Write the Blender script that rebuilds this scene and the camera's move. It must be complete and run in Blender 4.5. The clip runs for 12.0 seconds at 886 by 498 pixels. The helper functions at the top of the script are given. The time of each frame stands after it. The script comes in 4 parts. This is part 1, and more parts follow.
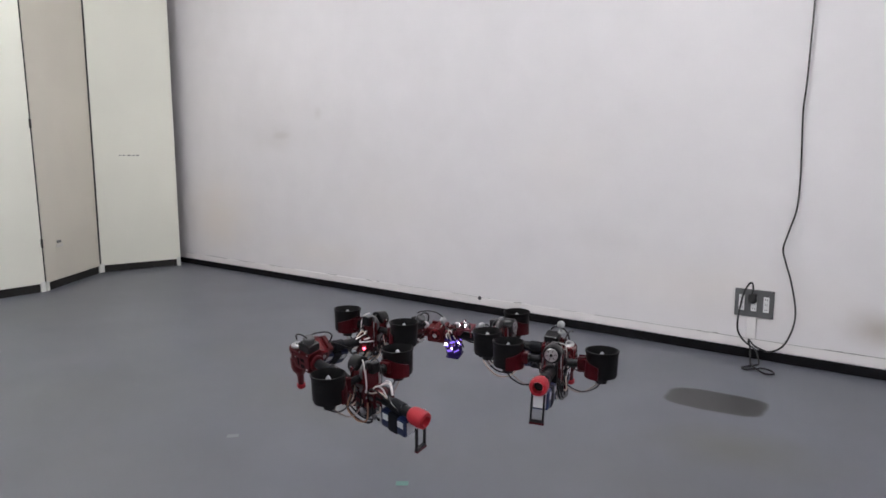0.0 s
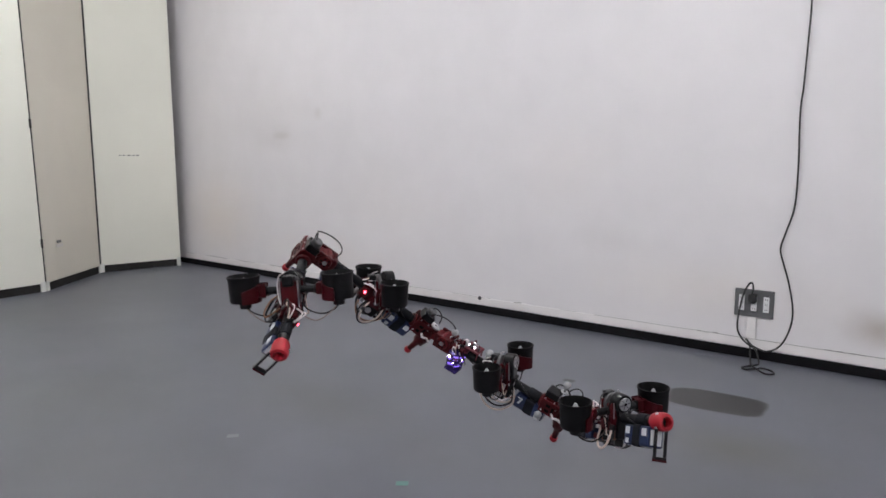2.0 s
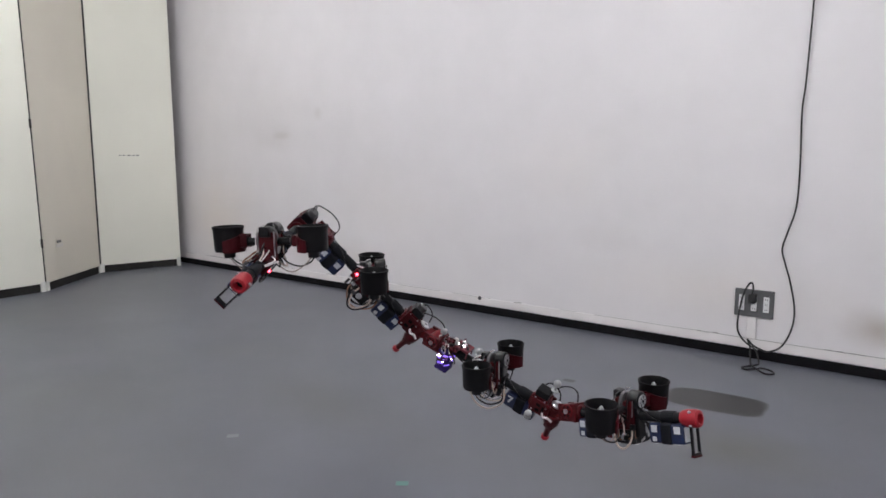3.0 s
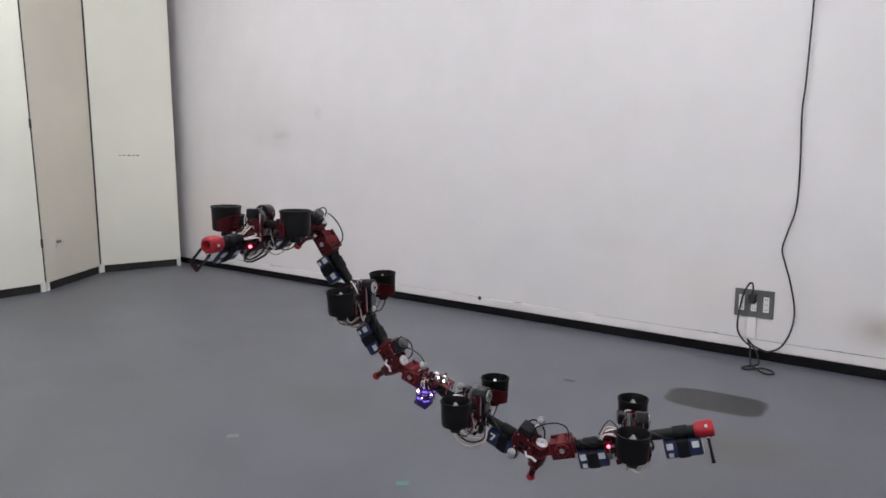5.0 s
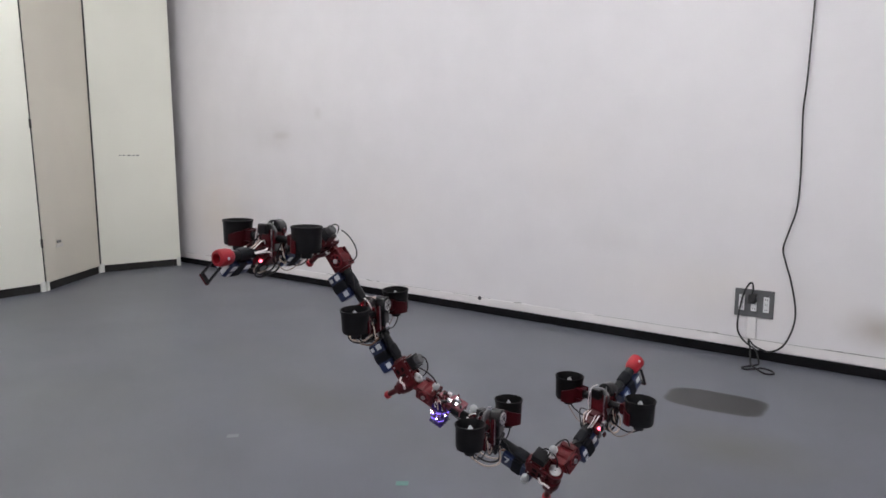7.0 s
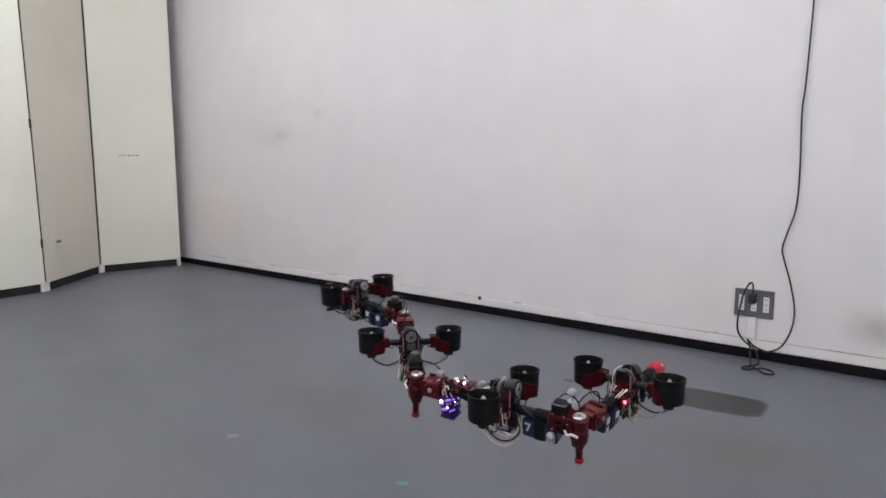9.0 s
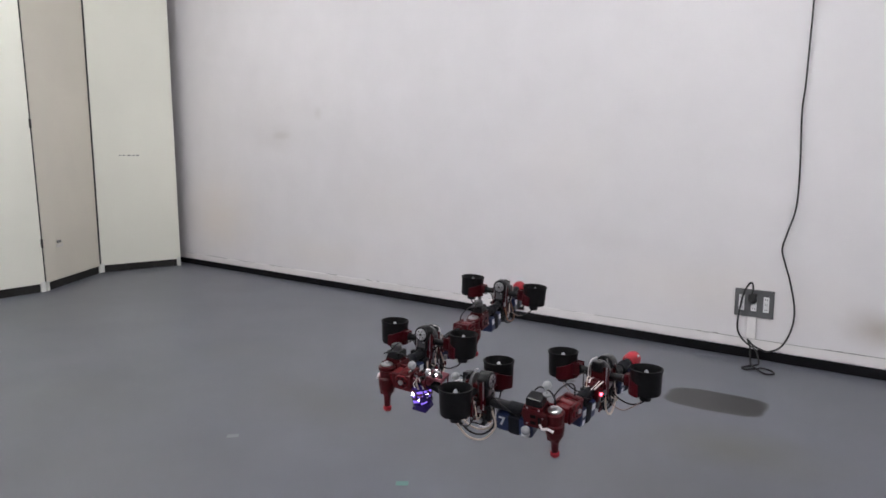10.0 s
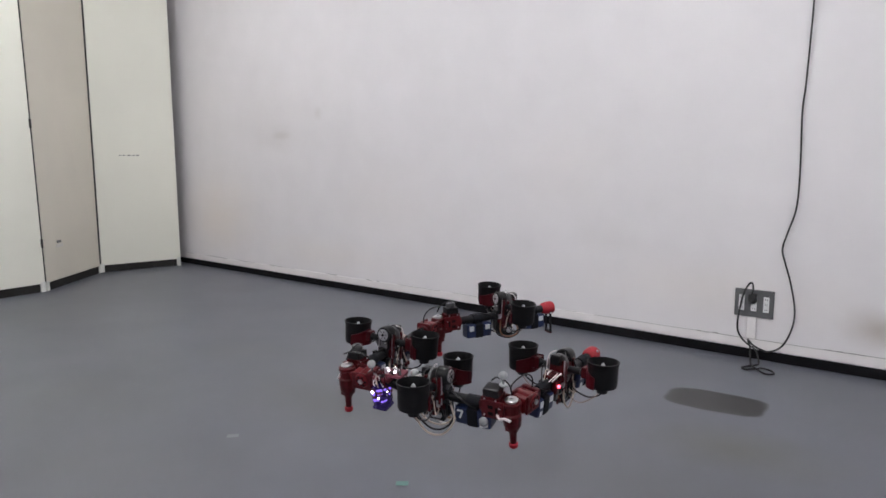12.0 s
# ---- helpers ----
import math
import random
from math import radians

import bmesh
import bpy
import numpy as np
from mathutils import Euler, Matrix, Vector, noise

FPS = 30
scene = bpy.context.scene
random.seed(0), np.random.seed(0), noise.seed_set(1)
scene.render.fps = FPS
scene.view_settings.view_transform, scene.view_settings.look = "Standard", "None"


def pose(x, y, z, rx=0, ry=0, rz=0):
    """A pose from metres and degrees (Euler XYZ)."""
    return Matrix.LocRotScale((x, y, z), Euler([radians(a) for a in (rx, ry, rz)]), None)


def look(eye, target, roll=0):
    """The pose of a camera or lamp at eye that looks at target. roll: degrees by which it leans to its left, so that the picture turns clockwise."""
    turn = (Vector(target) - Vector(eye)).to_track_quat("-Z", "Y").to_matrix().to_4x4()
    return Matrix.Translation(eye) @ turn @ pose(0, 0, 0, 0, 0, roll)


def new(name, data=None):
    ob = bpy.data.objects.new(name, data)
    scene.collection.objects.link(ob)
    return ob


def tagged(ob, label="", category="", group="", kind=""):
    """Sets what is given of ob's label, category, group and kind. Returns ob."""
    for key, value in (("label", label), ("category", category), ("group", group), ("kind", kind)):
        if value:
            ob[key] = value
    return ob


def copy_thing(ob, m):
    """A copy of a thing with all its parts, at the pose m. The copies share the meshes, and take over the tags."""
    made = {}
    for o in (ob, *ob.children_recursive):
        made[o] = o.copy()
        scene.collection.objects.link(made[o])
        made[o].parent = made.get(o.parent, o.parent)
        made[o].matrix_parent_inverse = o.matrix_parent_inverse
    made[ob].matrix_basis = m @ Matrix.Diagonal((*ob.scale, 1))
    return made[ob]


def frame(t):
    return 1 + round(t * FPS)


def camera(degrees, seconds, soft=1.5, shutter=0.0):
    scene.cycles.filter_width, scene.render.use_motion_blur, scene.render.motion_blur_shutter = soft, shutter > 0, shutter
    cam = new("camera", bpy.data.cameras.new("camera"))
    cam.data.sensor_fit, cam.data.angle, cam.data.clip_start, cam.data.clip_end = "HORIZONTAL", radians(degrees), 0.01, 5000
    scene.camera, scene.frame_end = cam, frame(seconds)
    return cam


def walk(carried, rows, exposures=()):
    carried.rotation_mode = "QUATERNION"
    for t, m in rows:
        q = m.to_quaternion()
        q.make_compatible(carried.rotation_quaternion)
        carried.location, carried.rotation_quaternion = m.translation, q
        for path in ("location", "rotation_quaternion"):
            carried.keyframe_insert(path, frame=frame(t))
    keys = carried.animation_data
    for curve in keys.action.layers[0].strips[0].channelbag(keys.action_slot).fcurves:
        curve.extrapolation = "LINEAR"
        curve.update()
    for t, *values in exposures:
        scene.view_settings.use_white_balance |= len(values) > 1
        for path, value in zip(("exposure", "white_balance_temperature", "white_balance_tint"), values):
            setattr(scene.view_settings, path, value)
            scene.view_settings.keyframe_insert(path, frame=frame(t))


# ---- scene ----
cam = camera(65.0, 12.0, soft=1.6, shutter=0.4)
EYE = (0.0, 0.0, 0.95)
VIEW = look(EYE, (0.0, 1.0, 0.95 - 167 / 1230))
walk(cam, [(0.0, VIEW), (12.0, VIEW)], exposures=[(0.0, 0.0, 6500, 10), (12.0, 0.0, 6500, 10)])

# ---- world and lamps ----
world = bpy.data.worlds.new("world")
scene.world = world
world.use_nodes = True
world.node_tree.nodes["Background"].inputs["Color"].default_value = (0.6, 0.65, 0.7, 1)
world.node_tree.nodes["Background"].inputs["Strength"].default_value = 0.05

# plan of the room: u runs along the long wall, d goes from that wall into the room
WALL0 = Vector((-2.181, 6.03, 0))
ALONG = Vector((0.7873, -0.6165, 0)).normalized()
INTO = Vector((-ALONG.y * -1, -ALONG.x, 0)).normalized()
WALL_TURN = math.degrees(math.atan2(ALONG.y, ALONG.x))
CEILING = 2.75
U0, U1, D1 = -0.55, 8.6, 7.2


def plan(u, d, z=0.0):
    return WALL0 + ALONG * u + INTO * d + Vector((0, 0, z))


def on_wall(u, d, z):
    """Pose at a place of the long wall: x along it, y out of the room, z up."""
    return Matrix.Translation(plan(u, d, z)) @ pose(0, 0, 0, 0, 0, WALL_TURN)


# ---- materials ----
def mat(name, color, rough=0.5, metal=0.0, spread=0.15, scale=8.0, bump=0.0, bump_scale=200.0, emit=None, power=0.0, spec=0.5, coarse=1.2):
    m = bpy.data.materials.new(name)
    m.use_nodes = True
    n, l = m.node_tree.nodes, m.node_tree.links
    b = n["Principled BSDF"]
    b.inputs["Roughness"].default_value = rough
    b.inputs["Metallic"].default_value = metal
    b.inputs["Specular IOR Level"].default_value = spec
    co = n.new("ShaderNodeTexCoord")
    fine = n.new("ShaderNodeTexNoise")
    fine.inputs["Scale"].default_value = scale
    fine.inputs["Detail"].default_value = 6
    wide = n.new("ShaderNodeTexNoise")
    wide.inputs["Scale"].default_value = coarse
    wide.inputs["Detail"].default_value = 3
    l.new(co.outputs["Object"], fine.inputs["Vector"])
    l.new(co.outputs["Object"], wide.inputs["Vector"])
    add = n.new("ShaderNodeMath")
    add.operation = "ADD"
    l.new(fine.outputs["Fac"], add.inputs[0])
    l.new(wide.outputs["Fac"], add.inputs[1])
    span = n.new("ShaderNodeMapRange")
    span.inputs["From Min"].default_value = 0.6
    span.inputs["From Max"].default_value = 1.4
    span.inputs["To Min"].default_value = 1 - spread
    span.inputs["To Max"].default_value = 1 + spread
    l.new(add.outputs[0], span.inputs["Value"])
    mul = n.new("ShaderNodeVectorMath")
    mul.operation = "SCALE"
    mul.inputs[0].default_value = color
    l.new(span.outputs["Result"], mul.inputs["Scale"])
    l.new(mul.outputs["Vector"], b.inputs["Base Color"])
    if bump:
        grain = n.new("ShaderNodeTexNoise")
        grain.inputs["Scale"].default_value = bump_scale
        grain.inputs["Detail"].default_value = 4
        l.new(co.outputs["Object"], grain.inputs["Vector"])
        bp = n.new("ShaderNodeBump")
        bp.inputs["Strength"].default_value = bump
        bp.inputs["Distance"].default_value = 0.002
        l.new(grain.outputs["Fac"], bp.inputs["Height"])
        l.new(bp.outputs["Normal"], b.inputs["Normal"])
    if emit:
        b.inputs["Emission Color"].default_value = (*emit, 1)
        b.inputs["Emission Strength"].default_value = power
    return m


def stained_and_toned(m, spots, tone, amount, blunt=False):
    """Adds soft spots, dirt as well as painted-in tone and shade, to a material: rows of x, y, z, rx, ry, rz in object
    space, mixed towards tone.
    """
    n, l = m.node_tree.nodes, m.node_tree.links
    b = n["Principled BSDF"]
    co = n.new("ShaderNodeTexCoord")
    wob = n.new("ShaderNodeTexNoise")
    wob.inputs["Scale"].default_value = 5.0
    wob.inputs["Detail"].default_value = 5
    l.new(co.outputs["Object"], wob.inputs["Vector"])
    for x, y, z, rx, ry, rz, turn, fade, much in spots:
        mp = n.new("ShaderNodeMapping")
        mp.vector_type = "TEXTURE"
        mp.inputs["Location"].default_value = (x, y, z)
        mp.inputs["Rotation"].default_value = (0, 0, radians(turn))
        mp.inputs["Scale"].default_value = (rx, ry, rz)
        l.new(co.outputs["Object"], mp.inputs["Vector"])
        ln = n.new("ShaderNodeVectorMath")
        ln.operation = "LENGTH"
        if blunt:
            sq = n.new("ShaderNodeVectorMath")
            sq.operation = "MULTIPLY"
            l.new(mp.outputs["Vector"], sq.inputs[0])
            l.new(mp.outputs["Vector"], sq.inputs[1])
            l.new(sq.outputs["Vector"], ln.inputs[0])
        else:
            l.new(mp.outputs["Vector"], ln.inputs[0])
        ad = n.new("ShaderNodeMath")
        ad.operation = "MULTIPLY_ADD"
        l.new(wob.outputs["Fac"], ad.inputs[0])
        ad.inputs[1].default_value = 0.5
        l.new(ln.outputs["Value"], ad.inputs[2])
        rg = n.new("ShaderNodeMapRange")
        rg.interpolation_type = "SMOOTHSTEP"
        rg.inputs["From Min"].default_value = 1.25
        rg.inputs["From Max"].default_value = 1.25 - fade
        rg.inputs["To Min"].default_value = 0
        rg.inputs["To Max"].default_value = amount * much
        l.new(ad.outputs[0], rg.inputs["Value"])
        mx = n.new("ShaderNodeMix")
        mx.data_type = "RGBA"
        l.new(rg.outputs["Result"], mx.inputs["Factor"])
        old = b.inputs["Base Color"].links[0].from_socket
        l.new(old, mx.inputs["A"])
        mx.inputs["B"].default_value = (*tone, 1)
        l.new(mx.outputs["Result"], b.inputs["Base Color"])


PAINT = mat("wall_paint", (0.765, 0.740, 0.757), 0.6, spread=0.045, scale=4.0, bump=0.15, bump_scale=90, coarse=0.7)
stained_and_toned(PAINT, [(1.23, 0, 1.09, 0.15, 0.5, 0.045, 0, 0.9, 0.22), (1.16, 0, 1.08, 0.34, 0.5, 0.17, 0, 1.1, 0.14), (1.64, 0, 1.24, 0.06, 0.5, 0.06, 0, 1.0, 0.16), (1.5, 0, 1.3, 0.3, 0.5, 0.2, 0, 1.2, 0.06),
                (1.05, 0, 1.25, 0.6, 0.5, 0.5, 0, 1.2, 0.08), (5.12, 0, 0.21, 0.20, 0.5, 0.13, 0, 1.1, 0.75),
                (3.9, 0, 0.5, 0.5, 0.5, 0.1, 0, 1.1, 0.07), (2.0, 0, 1.9, 0.5, 0.5, 0.3, 0, 1.2, 0.05)], (0.40, 0.35, 0.31), 1.0)
# lighter, warmer beige spots, mostly low on the wall
stained_and_toned(PAINT, [(0.40, 0, 0.45, 0.75, 0.5, 0.55, 0, 1.2, 0.9), (1.7, 0, 0.24, 0.9, 0.5, 0.2, 0, 1.2, 0.4), (2.3, 0, 0.6, 0.7, 0.5, 0.4, 0, 1.2, 0.25), (4.4, 0, 0.3, 0.9, 0.5, 0.25, 0, 1.2, 0.4), (3.6, 0, 0.9, 0.5, 0.5, 0.4, 0, 1.2, 0.2)], (0.80, 0.735, 0.69), 1.0)
SKIRT = mat("skirting_paint", (0.80, 0.77, 0.77), 0.5, spread=0.06, scale=6, bump=0.1)
RUBBER = mat("black_rubber", (0.005, 0.0045, 0.006), 0.65, spread=0.3, scale=10, spec=0.12)
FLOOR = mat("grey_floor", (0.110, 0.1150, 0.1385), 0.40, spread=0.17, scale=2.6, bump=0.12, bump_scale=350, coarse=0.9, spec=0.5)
CEIL = mat("ceiling_board", (0.78, 0.78, 0.76), 0.8, spread=0.04, scale=20, bump=0.2)
SCREEN = mat("screen_enamel", (0.885, 0.882, 0.785), 0.42, spread=0.03, scale=2.0, coarse=1.0)
SCREEN_EDGE = mat("screen_frame_enamel", (0.79, 0.79, 0.745), 0.4, spread=0.03)
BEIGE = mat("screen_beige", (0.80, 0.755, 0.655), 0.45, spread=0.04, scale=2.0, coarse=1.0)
DARK = mat("dark_gap_strip", (0.015, 0.014, 0.013), 0.7, spread=0.3)
LAMP = mat("lamp_tube", (0.9, 0.9, 0.9), 0.4, emit=(0.985, 0.985, 1.0), power=62.0)
STEEL = mat("white_steel", (0.75, 0.75, 0.74), 0.4)
PLATE = mat("grey_plate", (0.11, 0.11, 0.115), 0.45, spread=0.1, scale=30)
SOCKET = mat("socket_white", (0.72, 0.72, 0.72), 0.4)
CORD = mat("black_cord", (0.012, 0.012, 0.013), 0.5)
TRUNK = mat("cable_cover_white", (0.74, 0.72, 0.72), 0.4)
TAPE_W = mat("pale_tape", (0.21, 0.225, 0.23), 0.6)
TAPE_G = mat("green_tape", (0.10, 0.235, 0.195), 0.5)

BLACK = mat("black_plastic", (0.005, 0.005, 0.0065), 0.30, spec=0.3, spread=0.3, scale=40, bump=0.1)
DUCT = mat("duct_black", (0.0055, 0.0052, 0.0062), 0.5, spread=0.4, scale=30, bump=0.1, bump_scale=300, spec=0.16)
CARBON = mat("carbon_tube", (0.0085, 0.009, 0.011), 0.42, spec=0.18, spread=0.3, scale=60, bump=0.15, bump_scale=500)
RED = mat("red_printed_plastic", (0.064, 0.0036, 0.0062), 0.34, spec=0.24, spread=0.3, scale=30, bump=0.25, bump_scale=400)
# lighter red, with the light on the pitch case put into the colour
LIT_RED = mat("lit_red_plastic", (0.112, 0.0050, 0.0085), 0.36, spec=0.26, spread=0.25, scale=30, bump=0.2, bump_scale=400)
DEEP = mat("deep_red_plastic", (0.046, 0.0024, 0.0054), 0.40, spec=0.16, spread=0.3, scale=30, bump=0.2, bump_scale=400)
BRIGHT = mat("bright_red_plastic", (0.34, 0.013, 0.024), 0.45, spec=0.35, spread=0.12, scale=30, bump=0.2, bump_scale=400)
BLUE = mat("battery_blue", (0.008, 0.018, 0.068), 0.32, spread=0.25, scale=25)
LABEL = mat("white_label", (0.65, 0.67, 0.70), 0.4)
STRAP = mat("black_strap", (0.006, 0.0065, 0.010), 0.7, bump=0.3, spec=0.2)
METAL = mat("bright_aluminium", (0.60, 0.60, 0.62), 0.28, metal=1.0)
GREYM = mat("grey_servo", (0.075, 0.075, 0.08), 0.35, spread=0.2, scale=40)
PALE = mat("marker_grey", (0.34, 0.35, 0.36), 0.75)
CREAM = mat("cream_wire", (0.60, 0.50, 0.43), 0.5)
TAUPE = mat("taupe_wire", (0.26, 0.20, 0.18), 0.5)
COPPER = mat("tan_wire", (0.30, 0.15, 0.09), 0.5)
WHITEW = mat("white_wire", (0.80, 0.75, 0.76), 0.45)
BOARD = mat("pink_board", (0.13, 0.018, 0.03), 0.4)
GLOW_R = mat("red_led", (0.5, 0.02, 0.02), 0.4, emit=(1.0, 0.07, 0.12), power=9.0)
GLOW_W = mat("white_led_glint", (0.8, 0.8, 0.8), 0.4, emit=(1.0, 0.85, 1.0), power=9.0)
GLOW_V = mat("violet_led", (0.2, 0.1, 0.6), 0.3, emit=(0.29, 0.17, 1.0), power=0.7)
# faint glow of its own stands for violet light caught by the housing
CAN = mat("violet_can", (0.035, 0.020, 0.12), 0.22, metal=0.4, spread=0.3, scale=30, emit=(0.22, 0.12, 1.0), power=0.014)


# ---- mesh tools ----
def part(name, bm, material, parent=None, label="", smooth=False, at=None):
    me = bpy.data.meshes.new(name)
    bmesh.ops.recalc_face_normals(bm, faces=bm.faces)
    bm.to_mesh(me)
    bm.free()
    for m in material if isinstance(material, (list, tuple)) else [material]:
        me.materials.append(m)
    if smooth:
        me.polygons.foreach_set("use_smooth", [True] * len(me.polygons))
        me.set_sharp_from_angle(angle=radians(40))
    ob = new(name, me)
    if at is not None:
        ob.matrix_basis = at
    if parent is not None:
        ob.parent = parent
    if label:
        tagged(ob, label)
    return ob


def box(bm, x0, x1, y0, y1, z0, z1, bevel=0.0, m=None, slot=0):
    vs = bmesh.ops.create_cube(bm, size=1.0)["verts"]
    for v in vs:
        v.co = Vector(((x0 + x1) / 2 + v.co.x * (x1 - x0), (y0 + y1) / 2 + v.co.y * (y1 - y0), (z0 + z1) / 2 + v.co.z * (z1 - z0)))
    if m is not None:
        bmesh.ops.transform(bm, matrix=m, verts=vs)
    fs = list({f for v in vs for f in v.link_faces})
    for f in fs:
        f.material_index = slot
    if bevel:
        es = list({e for v in vs for e in v.link_edges})
        r = bmesh.ops.bevel(bm, geom=es, offset=bevel, segments=2, affect="EDGES", profile=0.6)
        for f in r["faces"]:
            f.material_index = slot


def lathe(bm, profile, steps=24, m=None, slot=0, close=False):
    """Turns a profile of (radius, height) round z."""
    m = m or Matrix()
    rings = []
    for r, z in profile:
        rings.append([bm.verts.new(m @ Vector((r * math.cos(2 * math.pi * k / steps), r * math.sin(2 * math.pi * k / steps), z))) for k in range(steps)])
    pairs = list(zip(rings, rings[1:]))
    if close:
        pairs.append((rings[-1], rings[0]))
    for a, b in pairs:
        for k in range(steps):
            f = bm.faces.new((a[k], a[(k + 1) % steps], b[(k + 1) % steps], b[k]))
            f.material_index = slot
    if not close:
        for ring in (rings[0], rings[-1]):
            f = bm.faces.new(ring)
            f.material_index = slot


def rod(bm, a, b, r, steps=10, slot=0):
    a, b = Vector(a), Vector(b)
    m = Matrix.Translation(a) @ (b - a).to_track_quat("Z", "Y").to_matrix().to_4x4()
    lathe(bm, [(r, 0), (r, (b - a).length)], steps, m, slot)


def smooth_line(points, n=8):
    """A Catmull-Rom line through points."""
    p = [Vector(q) for q in points]
    p = [p[0] * 2 - p[1]] + p + [p[-1] * 2 - p[-2]]
    out = []
    for i in range(1, len(p) - 2):
        for k in range(n):
            t = k / n
            a, b, c, d = p[i - 1:i + 3]
            out.append(0.5 * (2 * b + (c - a) * t + (2 * a - 5 * b + 4 * c - d) * t * t + (3 * b - a - 3 * c + d) * t ** 3))
    return out + [p[-2]]


def hose(bm, points, r, n=8, steps=6, slot=0):
    line = smooth_line(points, n)
    rings = []
    side = None
    for i, q in enumerate(line):
        way = (line[min(i + 1, len(line) - 1)] - line[max(i - 1, 0)]).normalized()
        if side is None:
            side = way.orthogonal().normalized()
        side = (side - way * side.dot(way)).normalized()
        up = way.cross(side)
        rings.append([bm.verts.new(q + r * (side * math.cos(2 * math.pi * k / steps) + up * math.sin(2 * math.pi * k / steps))) for k in range(steps)])
    for a, b in zip(rings, rings[1:]):
        for k in range(steps):
            bm.faces.new((a[k], a[(k + 1) % steps], b[(k + 1) % steps], b[k])).material_index = slot
    for ring in (rings[0], rings[-1]):
        bm.faces.new(ring).material_index = slot


def mesh():
    return bmesh.new()


TO_X = pose(0, 0, 0, 0, 90, 0)
TO_Y = pose(0, 0, 0, -90, 0, 0)


# ---- the room ----
def setting(name, label, category, bm, material, m):
    ob = part(name, bm, material, None, label, at=m)
    return tagged(ob, label, category, kind="structure")


def build_room():
    room = Matrix.Translation(WALL0) @ pose(0, 0, 0, 0, 0, WALL_TURN)   # x = u, y = -d
    b = mesh()
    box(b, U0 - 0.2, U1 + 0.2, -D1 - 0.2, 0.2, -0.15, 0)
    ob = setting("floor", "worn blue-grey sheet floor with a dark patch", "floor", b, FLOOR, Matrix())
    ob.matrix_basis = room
    # right-hand brown stains first; the other spots paint in weaker light on the floor
    stained_and_toned(FLOOR, [(4.86, -1.12, 0, 0.42, 0.27, 1, 10, 1.1, 0.66), (4.7, -1.55, 0, 0.9, 0.5, 1, 0, 1.2, 0.26), (4.2, -1.75, 0, 0.5, 0.3, 1, 0, 1.2, 0.14), (2.6, -2.2, 0, 0.9, 0.5, 1, 30, 1.2, 0.20), (0.9, -1.7, 0, 0.7, 0.5, 1, 20, 1.2, 0.18), (2.2, -3.2, 0, 0.8, 0.4, 1, -20, 1.2, 0.18), (3.45, -1.65, 0, 0.85, 0.42, 1, -10, 1.2, 0.34), (4.1, -2.75, 0, 0.7, 0.4, 1, 25, 1.2, 0.30), (2.7, -1.35, 0, 0.6, 0.3, 1, 35, 1.2, 0.22), (3.4, -2.45, 0, 1.0, 0.6, 1, 15, 1.2, 0.24)], (0.084, 0.082, 0.064), 1.0)
    stained_and_toned(FLOOR, [(4.665, -0.705, 0, 0.190, 0.120, 1, 5, 0.20, 0.95), (4.10, -0.83, 0, 0.030, 0.020, 1, 0, 0.6, 0.8)], (0.015, 0.0140, 0.0135), 1.0, blunt=True)
    b = mesh()
    box(b, U0 - 0.2, U1 + 0.2, 0, 0.2, 0, CEILING)
    setting("wall_north", "off-white painted plaster wall with faint dirt marks", "wall", b, PAINT, room)
    b = mesh()
    box(b, U0 - 0.2, U0, -D1, 0, 0, CEILING)
    setting("wall_west", "off-white painted plaster wall behind the folding screen", "wall", b, PAINT, room)
    b = mesh()
    box(b, U1, U1 + 0.2, -D1, 0, 0, CEILING)
    setting("wall_east", "plain off-white painted wall", "wall", b, PAINT, room)
    b = mesh()
    box(b, U0 - 0.2, U1 + 0.2, -D1 - 0.2, -D1, 0, CEILING)
    setting("wall_south", "plain off-white painted wall", "wall", b, PAINT, room)
    b = mesh()
    box(b, U0 - 0.2, U1 + 0.2, -D1 - 0.2, 0.2, CEILING, CEILING + 0.15)
    setting("ceiling", "white board ceiling", "ceiling", b, CEIL, room)
    # black rubber base and the white painted strip above it
    b = mesh()
    box(b, U0, U1, -0.012, 0, 0, 0.045, 0.003)
    setting("baseboard", "black rubber baseboard along the white wall", "baseboard", b, RUBBER, room)
    b = mesh()
    box(b, U0, U0 + 0.012, -D1, -0.012, 0, 0.045, 0.003)
    setting("baseboard_west", "black rubber baseboard behind the screen", "baseboard", b, RUBBER, room)
    b = mesh()
    box(b, U0, U1, -0.006, 0, 0.048, 0.092, 0.002)
    setting("trim", "white painted skirting strip above the black baseboard", "trim", b, SKIRT, room)
    # chipped paint scratches along the strip
    rnd = random.Random(4)
    faint, chips = mesh(), mesh()
    x = -0.1
    while x < 5.4:
        dx = rnd.uniform(0.04, 0.22)
        if rnd.random() < (0.3 if x < 2.3 else 0.7):
            z = 0.0921 + rnd.uniform(-0.0008, 0.0010)
            box(faint, x, x + dx, -0.0063, -0.001, z, z + rnd.uniform(0.0008, 0.0015))
        x += dx
    for u, w in ((0.2, 0.25), (0.62, 0.14), (1.05, 0.12), (1.7, 0.1), (2.1, 0.06), (2.2, 0.03), (3.3, 0.05), (4.36, 0.10), (4.92, 0.13)):
        x = u
        while x < u + w:
            dx = rnd.uniform(0.012, 0.04)
            z = 0.0925 + rnd.uniform(-0.0015, 0.0015)
            box(chips, x, x + dx, -0.0065, -0.001, z, z + rnd.uniform(0.0012, 0.0028))
            x += dx + rnd.uniform(0, 0.02)
